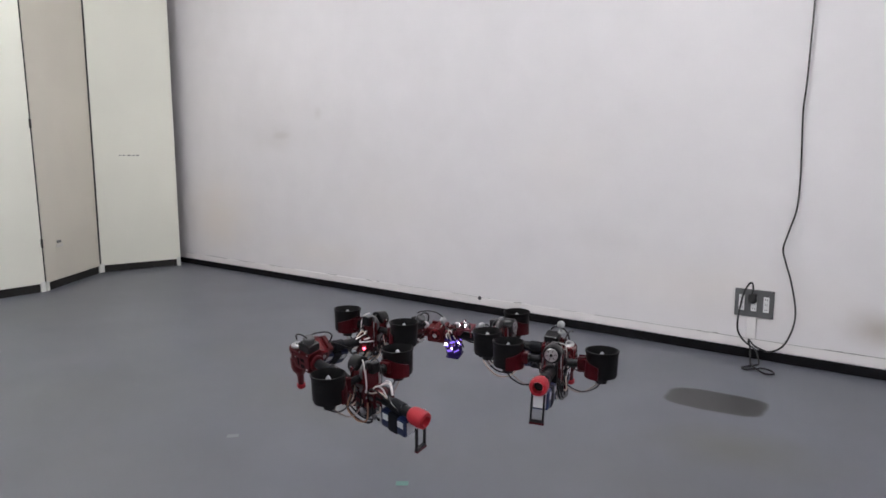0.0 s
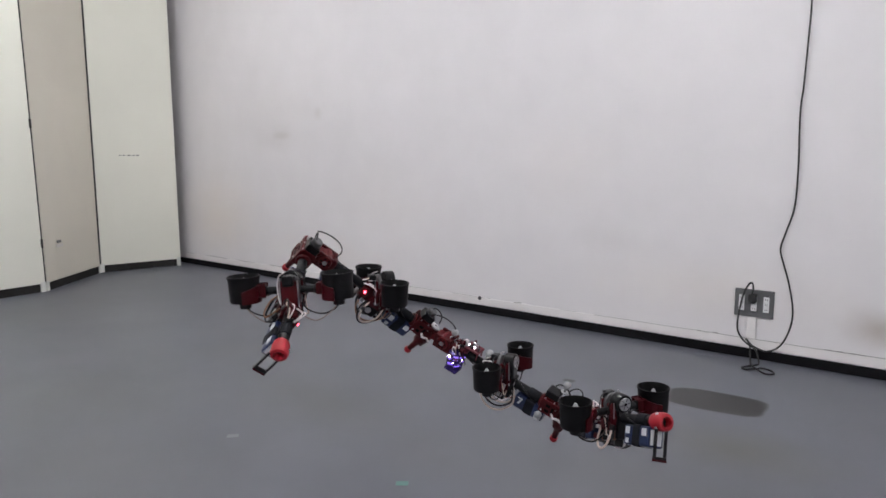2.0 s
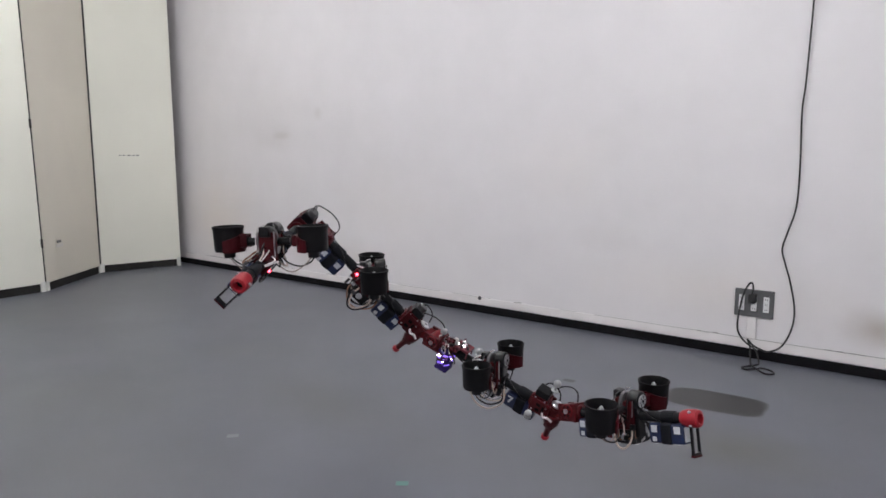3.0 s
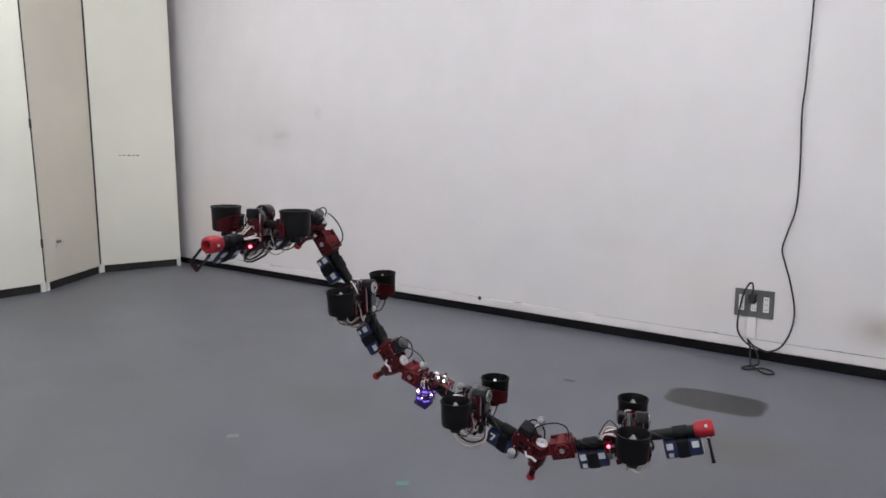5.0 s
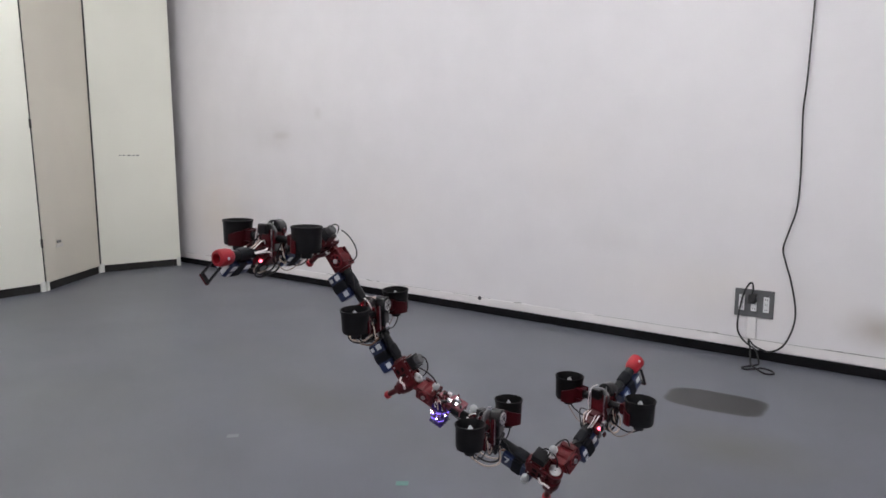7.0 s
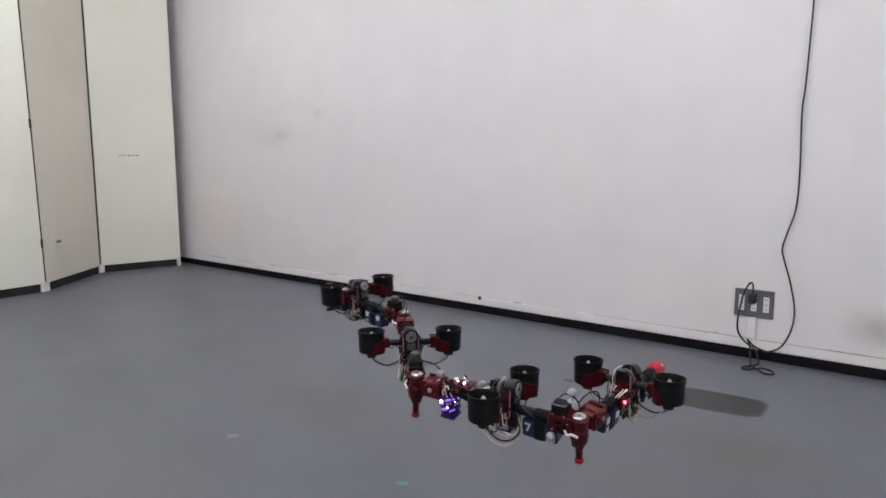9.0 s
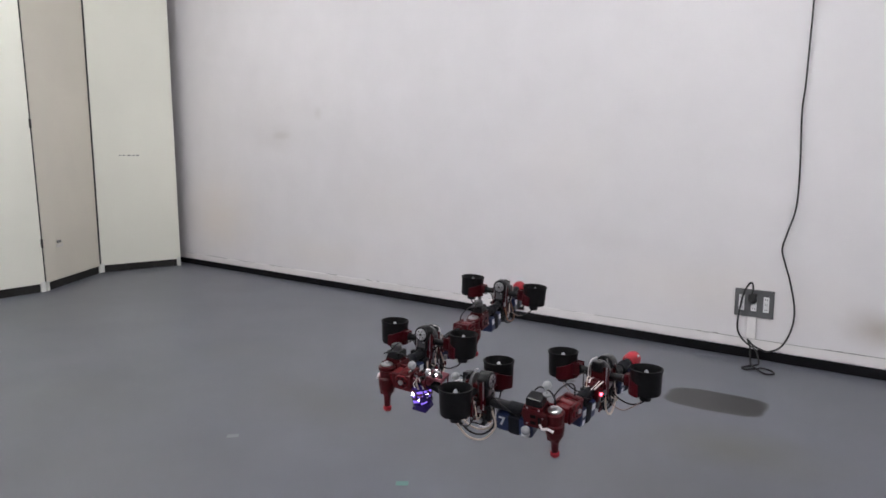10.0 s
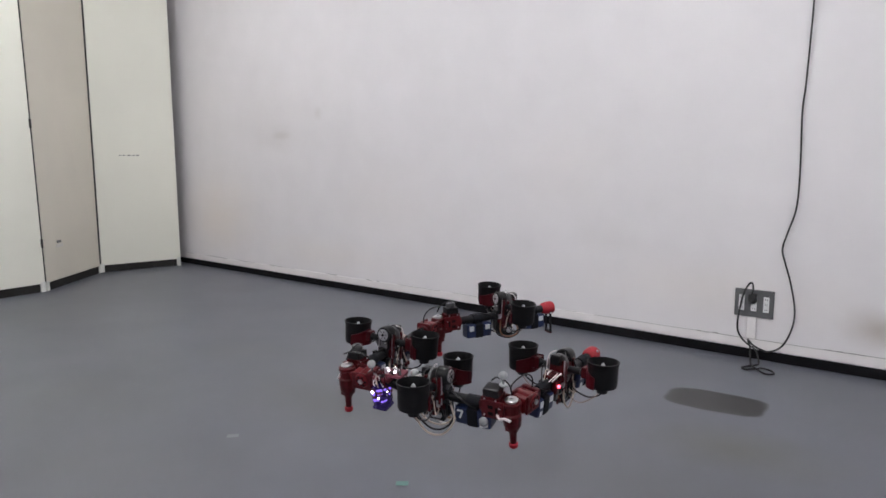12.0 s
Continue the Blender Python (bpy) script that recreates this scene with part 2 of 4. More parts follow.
    setting("trim_line", "faint grey paint line along the skirting strip", "scratches", faint, mat("grey_paint_line", (0.32, 0.30, 0.295), 0.8, spread=0.3, scale=30), room)
    setting("trim_scratches", "dark chipped marks along the skirting strip", "scratches", chips, mat("chipped_paint", (0.16, 0.145, 0.14), 0.8, spread=0.4, scale=30), room)
    # knob of old putty on the strip
    b = mesh()
    lathe(b, [(0.004, 0), (0.013, 0.002), (0.011, 0.007), (0.004, 0.009)], 10, Matrix.Translation((3.058, -0.005, 0.088)) @ pose(0, 0, 0, 90, 0, 0))
    tagged(part("wall_stud", b, mat("stud_dark", (0.05, 0.05, 0.055), 0.5), None, at=room, smooth=True), "small dark round stud on the skirting strip", "stud")
    return room


def build_screen():
    """Folding screen of tall enamelled panels on feet."""
    corners = [Vector((-3.21, 4.16, 0)), Vector((-2.785, 4.79, 0)), Vector((-2.785, 5.575, 0)), Vector((-2.275, 5.964, 0))]
    top = bpy.data.objects.new("folding_screen", None)
    scene.collection.objects.link(top)
    tagged(top, "tall cream-white folding screen of hinged panels on feet", "folding screen")
    tall, lift, thick = 2.45, 0.058, 0.03
    leans = [Vector((-0.022, 0, 0)), Vector((-0.020, 0, 0)), Vector((-0.004, 0, 0)), Vector((-0.003, 0, 0))]
    for i, (a, c) in enumerate(zip(corners, corners[1:])):
        way = c - a
        w = way.length
        m = Matrix.Translation(a) @ pose(0, 0, 0, 0, 0, math.degrees(math.atan2(way.y, way.x)))
        back = m.to_3x3().inverted()
        la, lc = back @ leans[i], back @ leans[i + 1]

        def warped(b):
            for v in b.verts:
                f = v.co.x / w
                v.co += (la * (1 - f) + lc * f) * v.co.z
            return b
        b = mesh()
        box(b, 0.004, w - 0.004, -thick / 2, thick / 2, lift, tall, 0.004)
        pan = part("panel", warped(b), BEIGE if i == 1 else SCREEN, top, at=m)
        for x in (0.002, w - 0.034):
            b = mesh()
            box(b, x, x + 0.030, -thick / 2 - 0.001, thick / 2 + 0.001, 0, lift + 0.015, 0.003)
            part("foot", warped(b), SCREEN_EDGE, pan)
        b = mesh()
        box(b, 0.036, w - 0.036, -0.006, 0.006, 0.0, lift + 0.002)
        part("dark_bottom_strip", b, DARK, pan, "dark recessed strip under the panel")
        if i < 2:
            b = mesh()
            x = w - (0.004 if i == 0 else 0.030)
            box(b, x, x + (0.007 if i == 0 else 0.024), -thick / 2 - 0.0015, thick / 2 - 0.004, 0.07, tall - 0.02, 0)
            part("joint_strip", warped(b), DARK, pan, "dark gap strip between panels")
            for z in ((0.31, 1.13) if i == 0 else ()):
                b = mesh()
                rod(b, (w - 0.002, -0.016, z), (w - 0.002, -0.016, z + 0.06), 0.008)
                part("hinge", warped(b), DARK, pan, "dark hinge")
        if i == 2:
            b = mesh()
            rnd = random.Random(2)
            for k in range(5):
                x = 0.19 + k * 0.034
                box(b, x, x + rnd.uniform(0.012, 0.026), -thick / 2 - 0.0012, -thick / 2 + 0.001, 0.938 + rnd.uniform(0, 0.004), 0.945 + rnd.uniform(0, 0.004))
            part("scuff_marks", b, mat("scuff_grey", (0.12, 0.12, 0.11), 0.7), pan, "row of small dark scuffs")
        if i == 1:
            b = mesh()
            box(b, 0.145, 0.235, -thick / 2 - 0.004, -thick / 2 + 0.001, 0.290, 0.314, 0.002)
            part("sticker", b, mat("sticker_pale", (0.78, 0.75, 0.70), 0.5), pan, "pale sticker")
            b = mesh()
            box(b, 0.156, 0.206, -thick / 2 - 0.008, -thick / 2 + 0.001, 0.322, 0.340, 0.004)
            part("catch", b, mat("catch_grey", (0.2, 0.2, 0.19), 0.5), pan, "small grey catch")


def build_outlet(room):
    top = bpy.data.objects.new("wall_outlet", None)
    scene.collection.objects.link(top)
    top.matrix_basis = on_wall(4.617, 0, 0.262)
    tagged(top, "dark grey wall plate with three white power sockets", "power outlet")
    b = mesh()
    box(b, -0.086, 0.086, -0.009, 0, -0.065, 0.065, 0.003)
    part("plate", b, PLATE, top)
    for x in (-0.054, 0.0, 0.054):
        b = mesh()
        box(b, x - 0.0125, x + 0.0125, -0.0115, -0.008, -0.036, 0.036, 0.001)
        s = part("socket", b, SOCKET, top)
        b = mesh()
        for z in (-0.024, 0.0, 0.024):
            for dx in (-0.004, 0.004):
                box(b, x + dx - 0.001, x + dx + 0.001, -0.0122, -0.0112, z - 0.004, z + 0.004)
        part("slots", b, RUBBER, s)
    # white cable cover below the plate
    b = mesh()
    box(b, -0.021, 0.021, -0.014, 0, -0.158, -0.055, 0.003)
    ob = part("cable_cover", b, TRUNK, None, at=on_wall(4.612, 0, 0.252), label="white plastic cable cover under the outlet")
    tagged(ob, category="cable cover", kind="thing")


def build_cord():
    top = bpy.data.objects.new("power_cord", None)
    scene.collection.objects.link(top)
    top.matrix_basis = on_wall(4.6, 0, 0)
    tagged(top, "thin black power cord hanging down the wall, plugged in", "power cord")
    b = mesh()
    box(b, -0.002, 0.030, -0.045, -0.010, 0.268, 0.310, 0.006)
    part("plug", b, CORD, top, smooth=True)
    r = 0.0042
    b = mesh()
    hose(b, [(0.19, -0.02, 2.72), (0.185, -0.02, 2.2), (0.181, -0.02, 1.6), (0.178, -0.02, 1.45), (0.172, -0.02, 1.25), (0.165, -0.02, 1.13), (0.172, -0.02, 0.886),
              (0.168, -0.02, 0.72), (0.141, -0.02, 0.61), (0.122, -0.02, 0.53), (0.137, -0.02, 0.466), (0.164, -0.02, 0.38), (0.19, -0.025, 0.255),
              (0.182, -0.03, 0.163), (0.148, -0.035, 0.085), (0.098, -0.04, 0.053), (0.06, -0.045, 0.06), (0.03, -0.05, 0.075), (0.004, -0.05, 0.10)], r)
    hanging = part("hanging_cord", b, CORD, top, smooth=True)
    b = mesh()
    hose(b, [(0.013, -0.044, 0.30), (0.020, -0.05, 0.345), (0.012, -0.05, 0.366), (-0.004, -0.05, 0.35), (-0.024, -0.045, 0.30), (-0.040, -0.04, 0.21),
              (-0.041, -0.04, 0.14), (-0.020, -0.045, 0.10), (0.008, -0.05, 0.078), (0.045, -0.06, 0.06), (0.062, -0.075, 0.035), (0.075, -0.10, 0.008),
              (0.07, -0.13, 0.006), (0.045, -0.17, 0.006), (0.030, -0.205, 0.006), (0.050, -0.225, 0.006), (0.08, -0.20, 0.007), (0.11, -0.175, 0.009), (0.150, -0.185, 0.006), (0.165, -0.22, 0.006),
              (0.135, -0.24, 0.006), (0.09, -0.205, 0.012), (0.055, -0.15, 0.010), (0.035, -0.09, 0.02), (0.022, -0.05, 0.06), (0.01, -0.045, 0.09)], r, 6)
    part("tangled_cord", b, CORD, top, smooth=True)
    return hanging


def build_floor_bits():
    for (x, y, w, h, turn, m, label) in ((-0.716, 2.261, 0.038, 0.026, 10, TAPE_W, "small pale scrap of tape on the floor"),
                                         (-0.119, 1.916, 0.036, 0.024, 0, TAPE_G, "small green scrap of tape on the floor")):
        b = mesh()
        box(b, -w / 2, w / 2, -h / 2, h / 2, 0, 0.0015, 0.0005)
        tagged(part("floor_tape", b, m, None, at=pose(x, y, 0, 0, 0, turn)), label, "tape")


def build_ceiling_lamps():
    made = None
    for u in (1.5, 4.1, 6.7):
        for d in (1.9, 5.0):
            m = on_wall(u, d, CEILING)
            if made:
                copy_thing(made, m)
                continue
            made = bpy.data.objects.new("ceiling_lamp", None)
            scene.collection.objects.link(made)
            made.matrix_basis = m
            tagged(made, "white ceiling lamp with two glowing tubes", "ceiling lamp", group="ceiling lamps")
            b = mesh()
            box(b, -0.62, 0.62, -0.11, 0.11, -0.05, 0, 0.01)
            part("casing", b, STEEL, made)
            for y in (-0.055, 0.055):
                b = mesh()
                rod(b, (-0.6, y, -0.075), (0.6, y, -0.075), 0.019, 12)
                part("tube", b, LAMP, made)


# ---- the flying robot ----
def fan(arm, side):
    """Ducted fan at one end of a gimbal arm, its axis along z, its centre at the arm's height."""
    y = -0.105 * side
    at = pose(0, y, 0)
    b = mesh()
    lathe(b, [(0.0315, -0.029), (0.0335, -0.024), (0.0340, -0.006), (0.0345, 0.016), (0.0352, 0.023), (0.0366, 0.026), (0.0370, 0.0290), (0.0348, 0.0300), (0.0318, 0.022), (0.0300, -0.029)], 28, at, close=True)
    part("fan_duct", b, DUCT, arm, "black plastic fan duct", smooth=True)
    b = mesh()
    lathe(b, [(0.0005, 0.026), (0.003, 0.024), (0.0065, 0.017), (0.009, 0.008), (0.0105, -0.020)], 16, at)
    part("spinner", b, PALE, arm, "pale fan spinner", smooth=True)
    b = mesh()
    for k in range(11):
        m = at @ pose(0, 0, 0.004, 0, 0, k * 360 / 11) @ pose(0.0205, 0, 0, 35, 0, 0)
        box(b, -0.0105, 0.0095, -0.006, 0.006, -0.0007, 0.0007, 0, m)
    part("rotor", b, BLACK, arm, "black fan blades")
    b = mesh()
    for k in range(4):
        m = at @ pose(0, 0, -0.018, 0, 0, k * 90 + 45) @ pose(0.021, 0, 0)
        box(b, -0.011, 0.011, -0.001, 0.001, -0.007, 0.007, 0, m)
    lathe(b, [(0.0125, -0.044), (0.0135, -0.040), (0.0135, -0.012), (0.010, -0.010)], 16, at)
    part("motor", b, BLACK, arm, smooth=True)
    # red clamp that hugs the lower, inner half of the duct
    b = mesh()
    steps = 14
    for z0, z1, r0, r1 in ((-0.030, 0.012, 0.0332, 0.0372),):
        ring = []
        for k in range(steps + 1):
            a = radians(90 * side - 84 + 168 * k / steps)
            c, s = math.cos(a), math.sin(a)
            cut = 0.014 * abs(k - steps / 2) / (steps / 2)
            ring.append([b.verts.new(at @ Vector((r * c, r * s, z))) for r, z in ((r0, z0), (r1, z0), (r1, z1 - cut), (r0, z1 - cut))])
        for p, q in zip(ring, ring[1:]):
            for k in range(4):
                b.faces.new((p[k], p[(k + 1) % 4], q[(k + 1) % 4], q[k]))
        b.faces.new(ring[0])
        b.faces.new(ring[-1])
    box(b, -0.012, 0.012, y + 0.034 * side, y + 0.048 * side, -0.018, 0.008, 0.003)
    part("fan_clamp", b, DEEP, arm, "dark red printed fan clamp")
    # leads from the motor back to the middle
    b = mesh()
    hose(b, [(0.006, y, -0.042), (0.008, y + 0.012 * side, -0.056), (0.010, y + 0.04 * side, -0.066), (0.008, y + 0.072 * side, -0.055), (0.006, y + 0.088 * side, -0.03)], 0.0018, 5, 5)
    part("motor_lead", b, BLACK, arm, smooth=True)
    b = mesh()
    hose(b, [(-0.006, y, -0.040), (-0.008, y + 0.02 * side, -0.060), (-0.012, y + 0.05 * side, -0.076), (-0.010, y + 0.08 * side, -0.062), (-0.006, y + 0.09 * side, -0.03)], 0.0013, 5, 5)
    part("motor_lead", b, TAUPE, arm, "pale taupe motor lead", smooth=True)


def gimbal(robot):
    """Arm that carries two ducted fans; x along the link, y along the arm, z the thrust."""
    b = mesh()
    rod(b, (0, -0.072, -0.006), (0, 0.072, -0.006), 0.0085, 14)
    arm = part("gimbal_arm", b, CARBON, robot, "carbon gimbal arm with two ducted fans", smooth=True)
    for side in (1, -1):
        fan(arm, side)
    b = mesh()
    box(b, -0.016, 0.016, -0.020, 0.020, -0.020, 0.010, 0.004)
    for x in (-0.018, 0.018):
        box(b, x - 0.003, x + 0.003, -0.024, 0.024, -0.045, 0.016, 0.002)
    part("arm_block", b, RED, arm, "red printed block round the arm")
    # upright servo body with a round top and a bright horn on its front
    b = mesh()
    box(b, 0.008, 0.030, -0.0135, 0.0135, -0.040, 0.016, 0.004)
    lathe(b, [(0.0185, 0), (0.0205, 0.002), (0.0205, 0.026), (0.0190, 0.028)], 24, pose(0.005, 0, 0.016) @ TO_X)
    part("arm_servo", b, BLACK, arm, smooth=True)
    b = mesh()
    lathe(b, [(0.0142, 0.0), (0.0150, 0.0012), (0.0142, 0.0026), (0.0090, 0.0016), (0.0040, 0.0030)], 22, pose(0.033, 0, 0.016) @ TO_X)
    horn = part("servo_horn", b, METAL, arm, "bright aluminium servo horn", smooth=True)
    b = mesh()
    lathe(b, [(0.0034, 0.0024), (0.0034, 0.0040), (0.0020, 0.0046)], 10, pose(0.033, 0, 0.016) @ TO_X)
    part("hub", b, RUBBER, horn, "dark hub screw", smooth=True)
    for k in range(6):
        b = mesh()
        box(b, -0.0006, 0.0006, 0.0060, 0.0130, 0.0014, 0.0030, 0, pose(0.033, 0, 0.016) @ TO_X @ pose(0, 0, 0, 0, 0, 60 * k + 10))
        part("rib", b, GREYM, horn)
    b = mesh()
    lathe(b, [(0.020, 0), (0.0235, 0.002), (0.0235, 0.009), (0.020, 0.011)], 22, pose(-0.014, 0, 0.006) @ TO_X)
    part("gear_wheel", b, GREYM, arm, "grey printed gear wheel", smooth=True)
    b = mesh()
    box(b, -0.034, -0.016, -0.012, 0.012, 0.006, 0.030, 0.004)
    part("rear_servo", b, BLACK, arm)
    b = mesh()
    box(b, 0.026, 0.032, -0.011, 0.011, -0.036, 0.004, 0.002)
    part("front_plate", b, GREYM, arm, "dark grey front plate")
    for z in (-0.030, -0.004):
        b = mesh()
        lathe(b, [(0.0022, 0), (0.0026, 0.001), (0.0020, 0.0025)], 8, pose(0.032, 0.007, z) @ TO_X)
        part("plate_screw", b, METAL, arm, smooth=True)
    for s in (1, -1):
        for x in (-0.022, 0.022):
            b = mesh()
            rod(b, (x, 0.020 * s, -0.046), (x, 0.020 * s, 0.018), 0.0016, 8)
            part("post", b, METAL, arm, "thin aluminium post", smooth=True)
        b = mesh()
        lathe(b, [(0.0088, 0.052), (0.0112, 0.054), (0.0112, 0.062), (0.0088, 0.064)], 14, pose(0, 0, -0.006) @ (TO_Y if s > 0 else pose(0, 0, 0, 90, 0, 0)))
        part("arm_collar", b, BLACK, arm, smooth=True)
        b = mesh()
        hose(b, [(0.004, 0.070 * s, -0.004), (0.012, 0.054 * s, -0.018), (0.010, 0.040 * s, -0.012), (0.014, 0.026 * s, -0.026)], 0.0014, 5, 5)
        part("arm_wire", b, BLACK, arm, smooth=True)
        b = mesh()
        box(b, 0.006, 0.016, 0.0135 * s - 0.0045, 0.0135 * s + 0.0045, -0.006, 0.010, 0.002)
        part("servo_clip", b, LABEL if s > 0 else GREYM, arm)
        b = mesh()
        hose(b, [(-0.006, 0.012 * s, 0.034), (-0.018, 0.021 * s, 0.027), (-0.024, 0.024 * s, 0.008), (-0.026, 0.023 * s, -0.018), (-0.016, 0.022 * s, -0.040)], 0.0013, 6, 6)
        part("loose_wire", b, WHITEW if s > 0 else GREYM, arm, smooth=True)
        b = mesh()
        hose(b, [(0.004, 0.014 * s, 0.020), (0.012, 0.026 * s, 0.010), (0.014, 0.030 * s, -0.014), (0.004, 0.028 * s, -0.038), (-0.008, 0.020 * s, -0.050)], 0.0016, 6, 6)
        part("loose_wire", b, BLACK, arm, smooth=True)
        b = mesh()
        box(b, -0.010, 0.006, 0.020 * s - 0.003, 0.020 * s + 0.003, -0.034, -0.018, 0.001)
        part("arm_clip", b, METAL, arm, "small aluminium clip")
        # slack loops of wire under the arm
        for reach, drop, back, m in ((0.032, 0.064, 0.012, CREAM), (0.026, 0.060, -0.010, BLACK), (0.018, 0.066, 0.022, BLACK)):
            b = mesh()
            hose(b, [(back * 0.5, 0.010 * s, -0.034), (back, 0.014 * s, -0.056), (back * 1.2, 0.5 * (0.014 + reach) * s, -drop),
                     (back * 1.1, reach * s, -0.064), (back * 0.6, reach * 0.9 * s, -0.040), (0, 0.030 * s, -0.016)], 0.0017, 6, 5)
            part("slack_wire", b, m, arm, smooth=True)
    b = mesh()
    lathe(b, [(0.0005, 0.0045), (0.0055, 0.004), (0.0085, 0.001), (0.0085, 0)], 16, pose(0.032, -0.004, -0.040) @ TO_X)
    part("lower_pulley", b, METAL, arm, "small bright pulley", smooth=True)
    return arm


def battery(link, x0, x1, roll=0.0, end=0, numeral=False):
    m = pose(0, 0, 0, roll, 0, 0)
    b = mesh()
    box(b, x0, x1, -0.019, 0.019, -0.054, -0.012, 0.006, m)
    bat = part("battery", b, BLUE, link, "blue battery pack with white labels")
    for x in (x0 + 0.006, x1 - 0.022):
        for y in (-0.0196, 0.0186):
            if numeral and y < 0:
                continue
            for p0, p1, q0, q1 in (((0, 0.015, -0.032, -0.017),) if y > 0 or x > (x0 + x1) / 2 else ((0, 0.014, -0.031, -0.016), (0.002, 0.012, -0.050, -0.040))):
                b = mesh()
                box(b, x + p0, x + p1, y, y + 0.001, q0, q1, 0, m)
                part("label", b, LABEL, bat)
        b = mesh()
        box(b, x, x + 0.012, -0.012, 0.012, -0.0548, -0.053, 0, m)
        part("label", b, LABEL, bat)
    if numeral:
        b = mesh()
        box(b, x0 + 0.008, x0 + 0.022, -0.0200, -0.0188, -0.0215, -0.0175, 0, m)
        box(b, -0.0022, 0.0022, -0.0006, 0.0006, -0.0100, 0.0100, 0, m @ pose(x0 + 0.0165, -0.0194, -0.0285, 0, 22, 0))
        part("numeral", b, LABEL, bat, "white numeral 7 on the battery")
        b = mesh()
        box(b, x1 - 0.020, x1 - 0.006, -0.0200, -0.0188, -0.048, -0.032, 0, m)
        part("label", b, LABEL, bat)
    if end:
        x = x0 if end < 0 else x1
        b = mesh()
        box(b, x - 0.0008, x + 0.0008, -0.0135, 0.0135, -0.049, -0.018, 0.0004, m)
        part("end_label", b, LABEL, bat, "white label on the battery's end")
    b = mesh()
    c = (x0 + x1) / 2
    box(b, c - 0.014, c + 0.014, -0.0205, 0.0205, -0.0555, -0.010, 0.006, m)
    lathe(b, [(0.0128, c - 0.016), (0.0140, c - 0.014), (0.0140, c + 0.014), (0.0128, c + 0.016)], 18, m @ TO_X)
    part("strap", b, STRAP, bat)


def bracket(link, x, flip):
    """Red printed joint bracket with a servo; flip = 1 reaches towards +x, -1 towards -x."""
    f = flip
    b = mesh()
    for y in (-0.019, 0.019):
        box(b, min(x, x + 0.052 * f), max(x, x + 0.052 * f), y - 0.003, y + 0.003, -0.020, 0.022, 0.002)
    box(b, min(x, x + 0.012 * f), max(x, x + 0.012 * f), -0.020, 0.020, -0.022, 0.024, 0.003)
    lathe(b, [(0.017, -0.010), (0.019, -0.007), (0.019, 0.007), (0.017, 0.010)], 16, pose(x + 0.004 * f, 0, 0) @ TO_X)
    for z in (-0.012, 0.012):
        rod(b, (x + 0.045 * f, -0.024, z), (x + 0.045 * f, 0.024, z), 0.003, 8)
    br = part("joint_bracket", b, RED, link, "red printed joint bracket")
    for s in (1, -1):
        # thin black blocks stand in for the shade inside openings
        for dx, dz, w, h in ((0.022, 0.008, 0.006, 0.004), (0.022, -0.008, 0.006, 0.004), (0.036, 0.0, 0.003, 0.009)):
            b = mesh()
            box(b, x + dx * f - w, x + dx * f + w, 0.0222 * s - 0.0006, 0.0222 * s + 0.0006, dz - h, dz + h, 0.0004)
            part("cut_out_shade", b, RUBBER, br, "thin black block as shade of a cut-out")
    return br


def marker(link, x, y, z, stem):
    b = mesh()
    r = 0.0098
    lathe(b, [(r * math.sin(a * math.pi / 12) + 1e-4, -r * math.cos(a * math.pi / 12)) for a in range(13)], 18, pose(x, y, z))
    lathe(b, [(0.009, 0), (0.010, 0.001), (0.010, 0.003), (0.003, 0.004), (0.003, stem)], 12, pose(x, y, z - stem - 0.002))
    part("marker_ball", b, PALE, link, "pale grey marker ball on a stem", smooth=True)


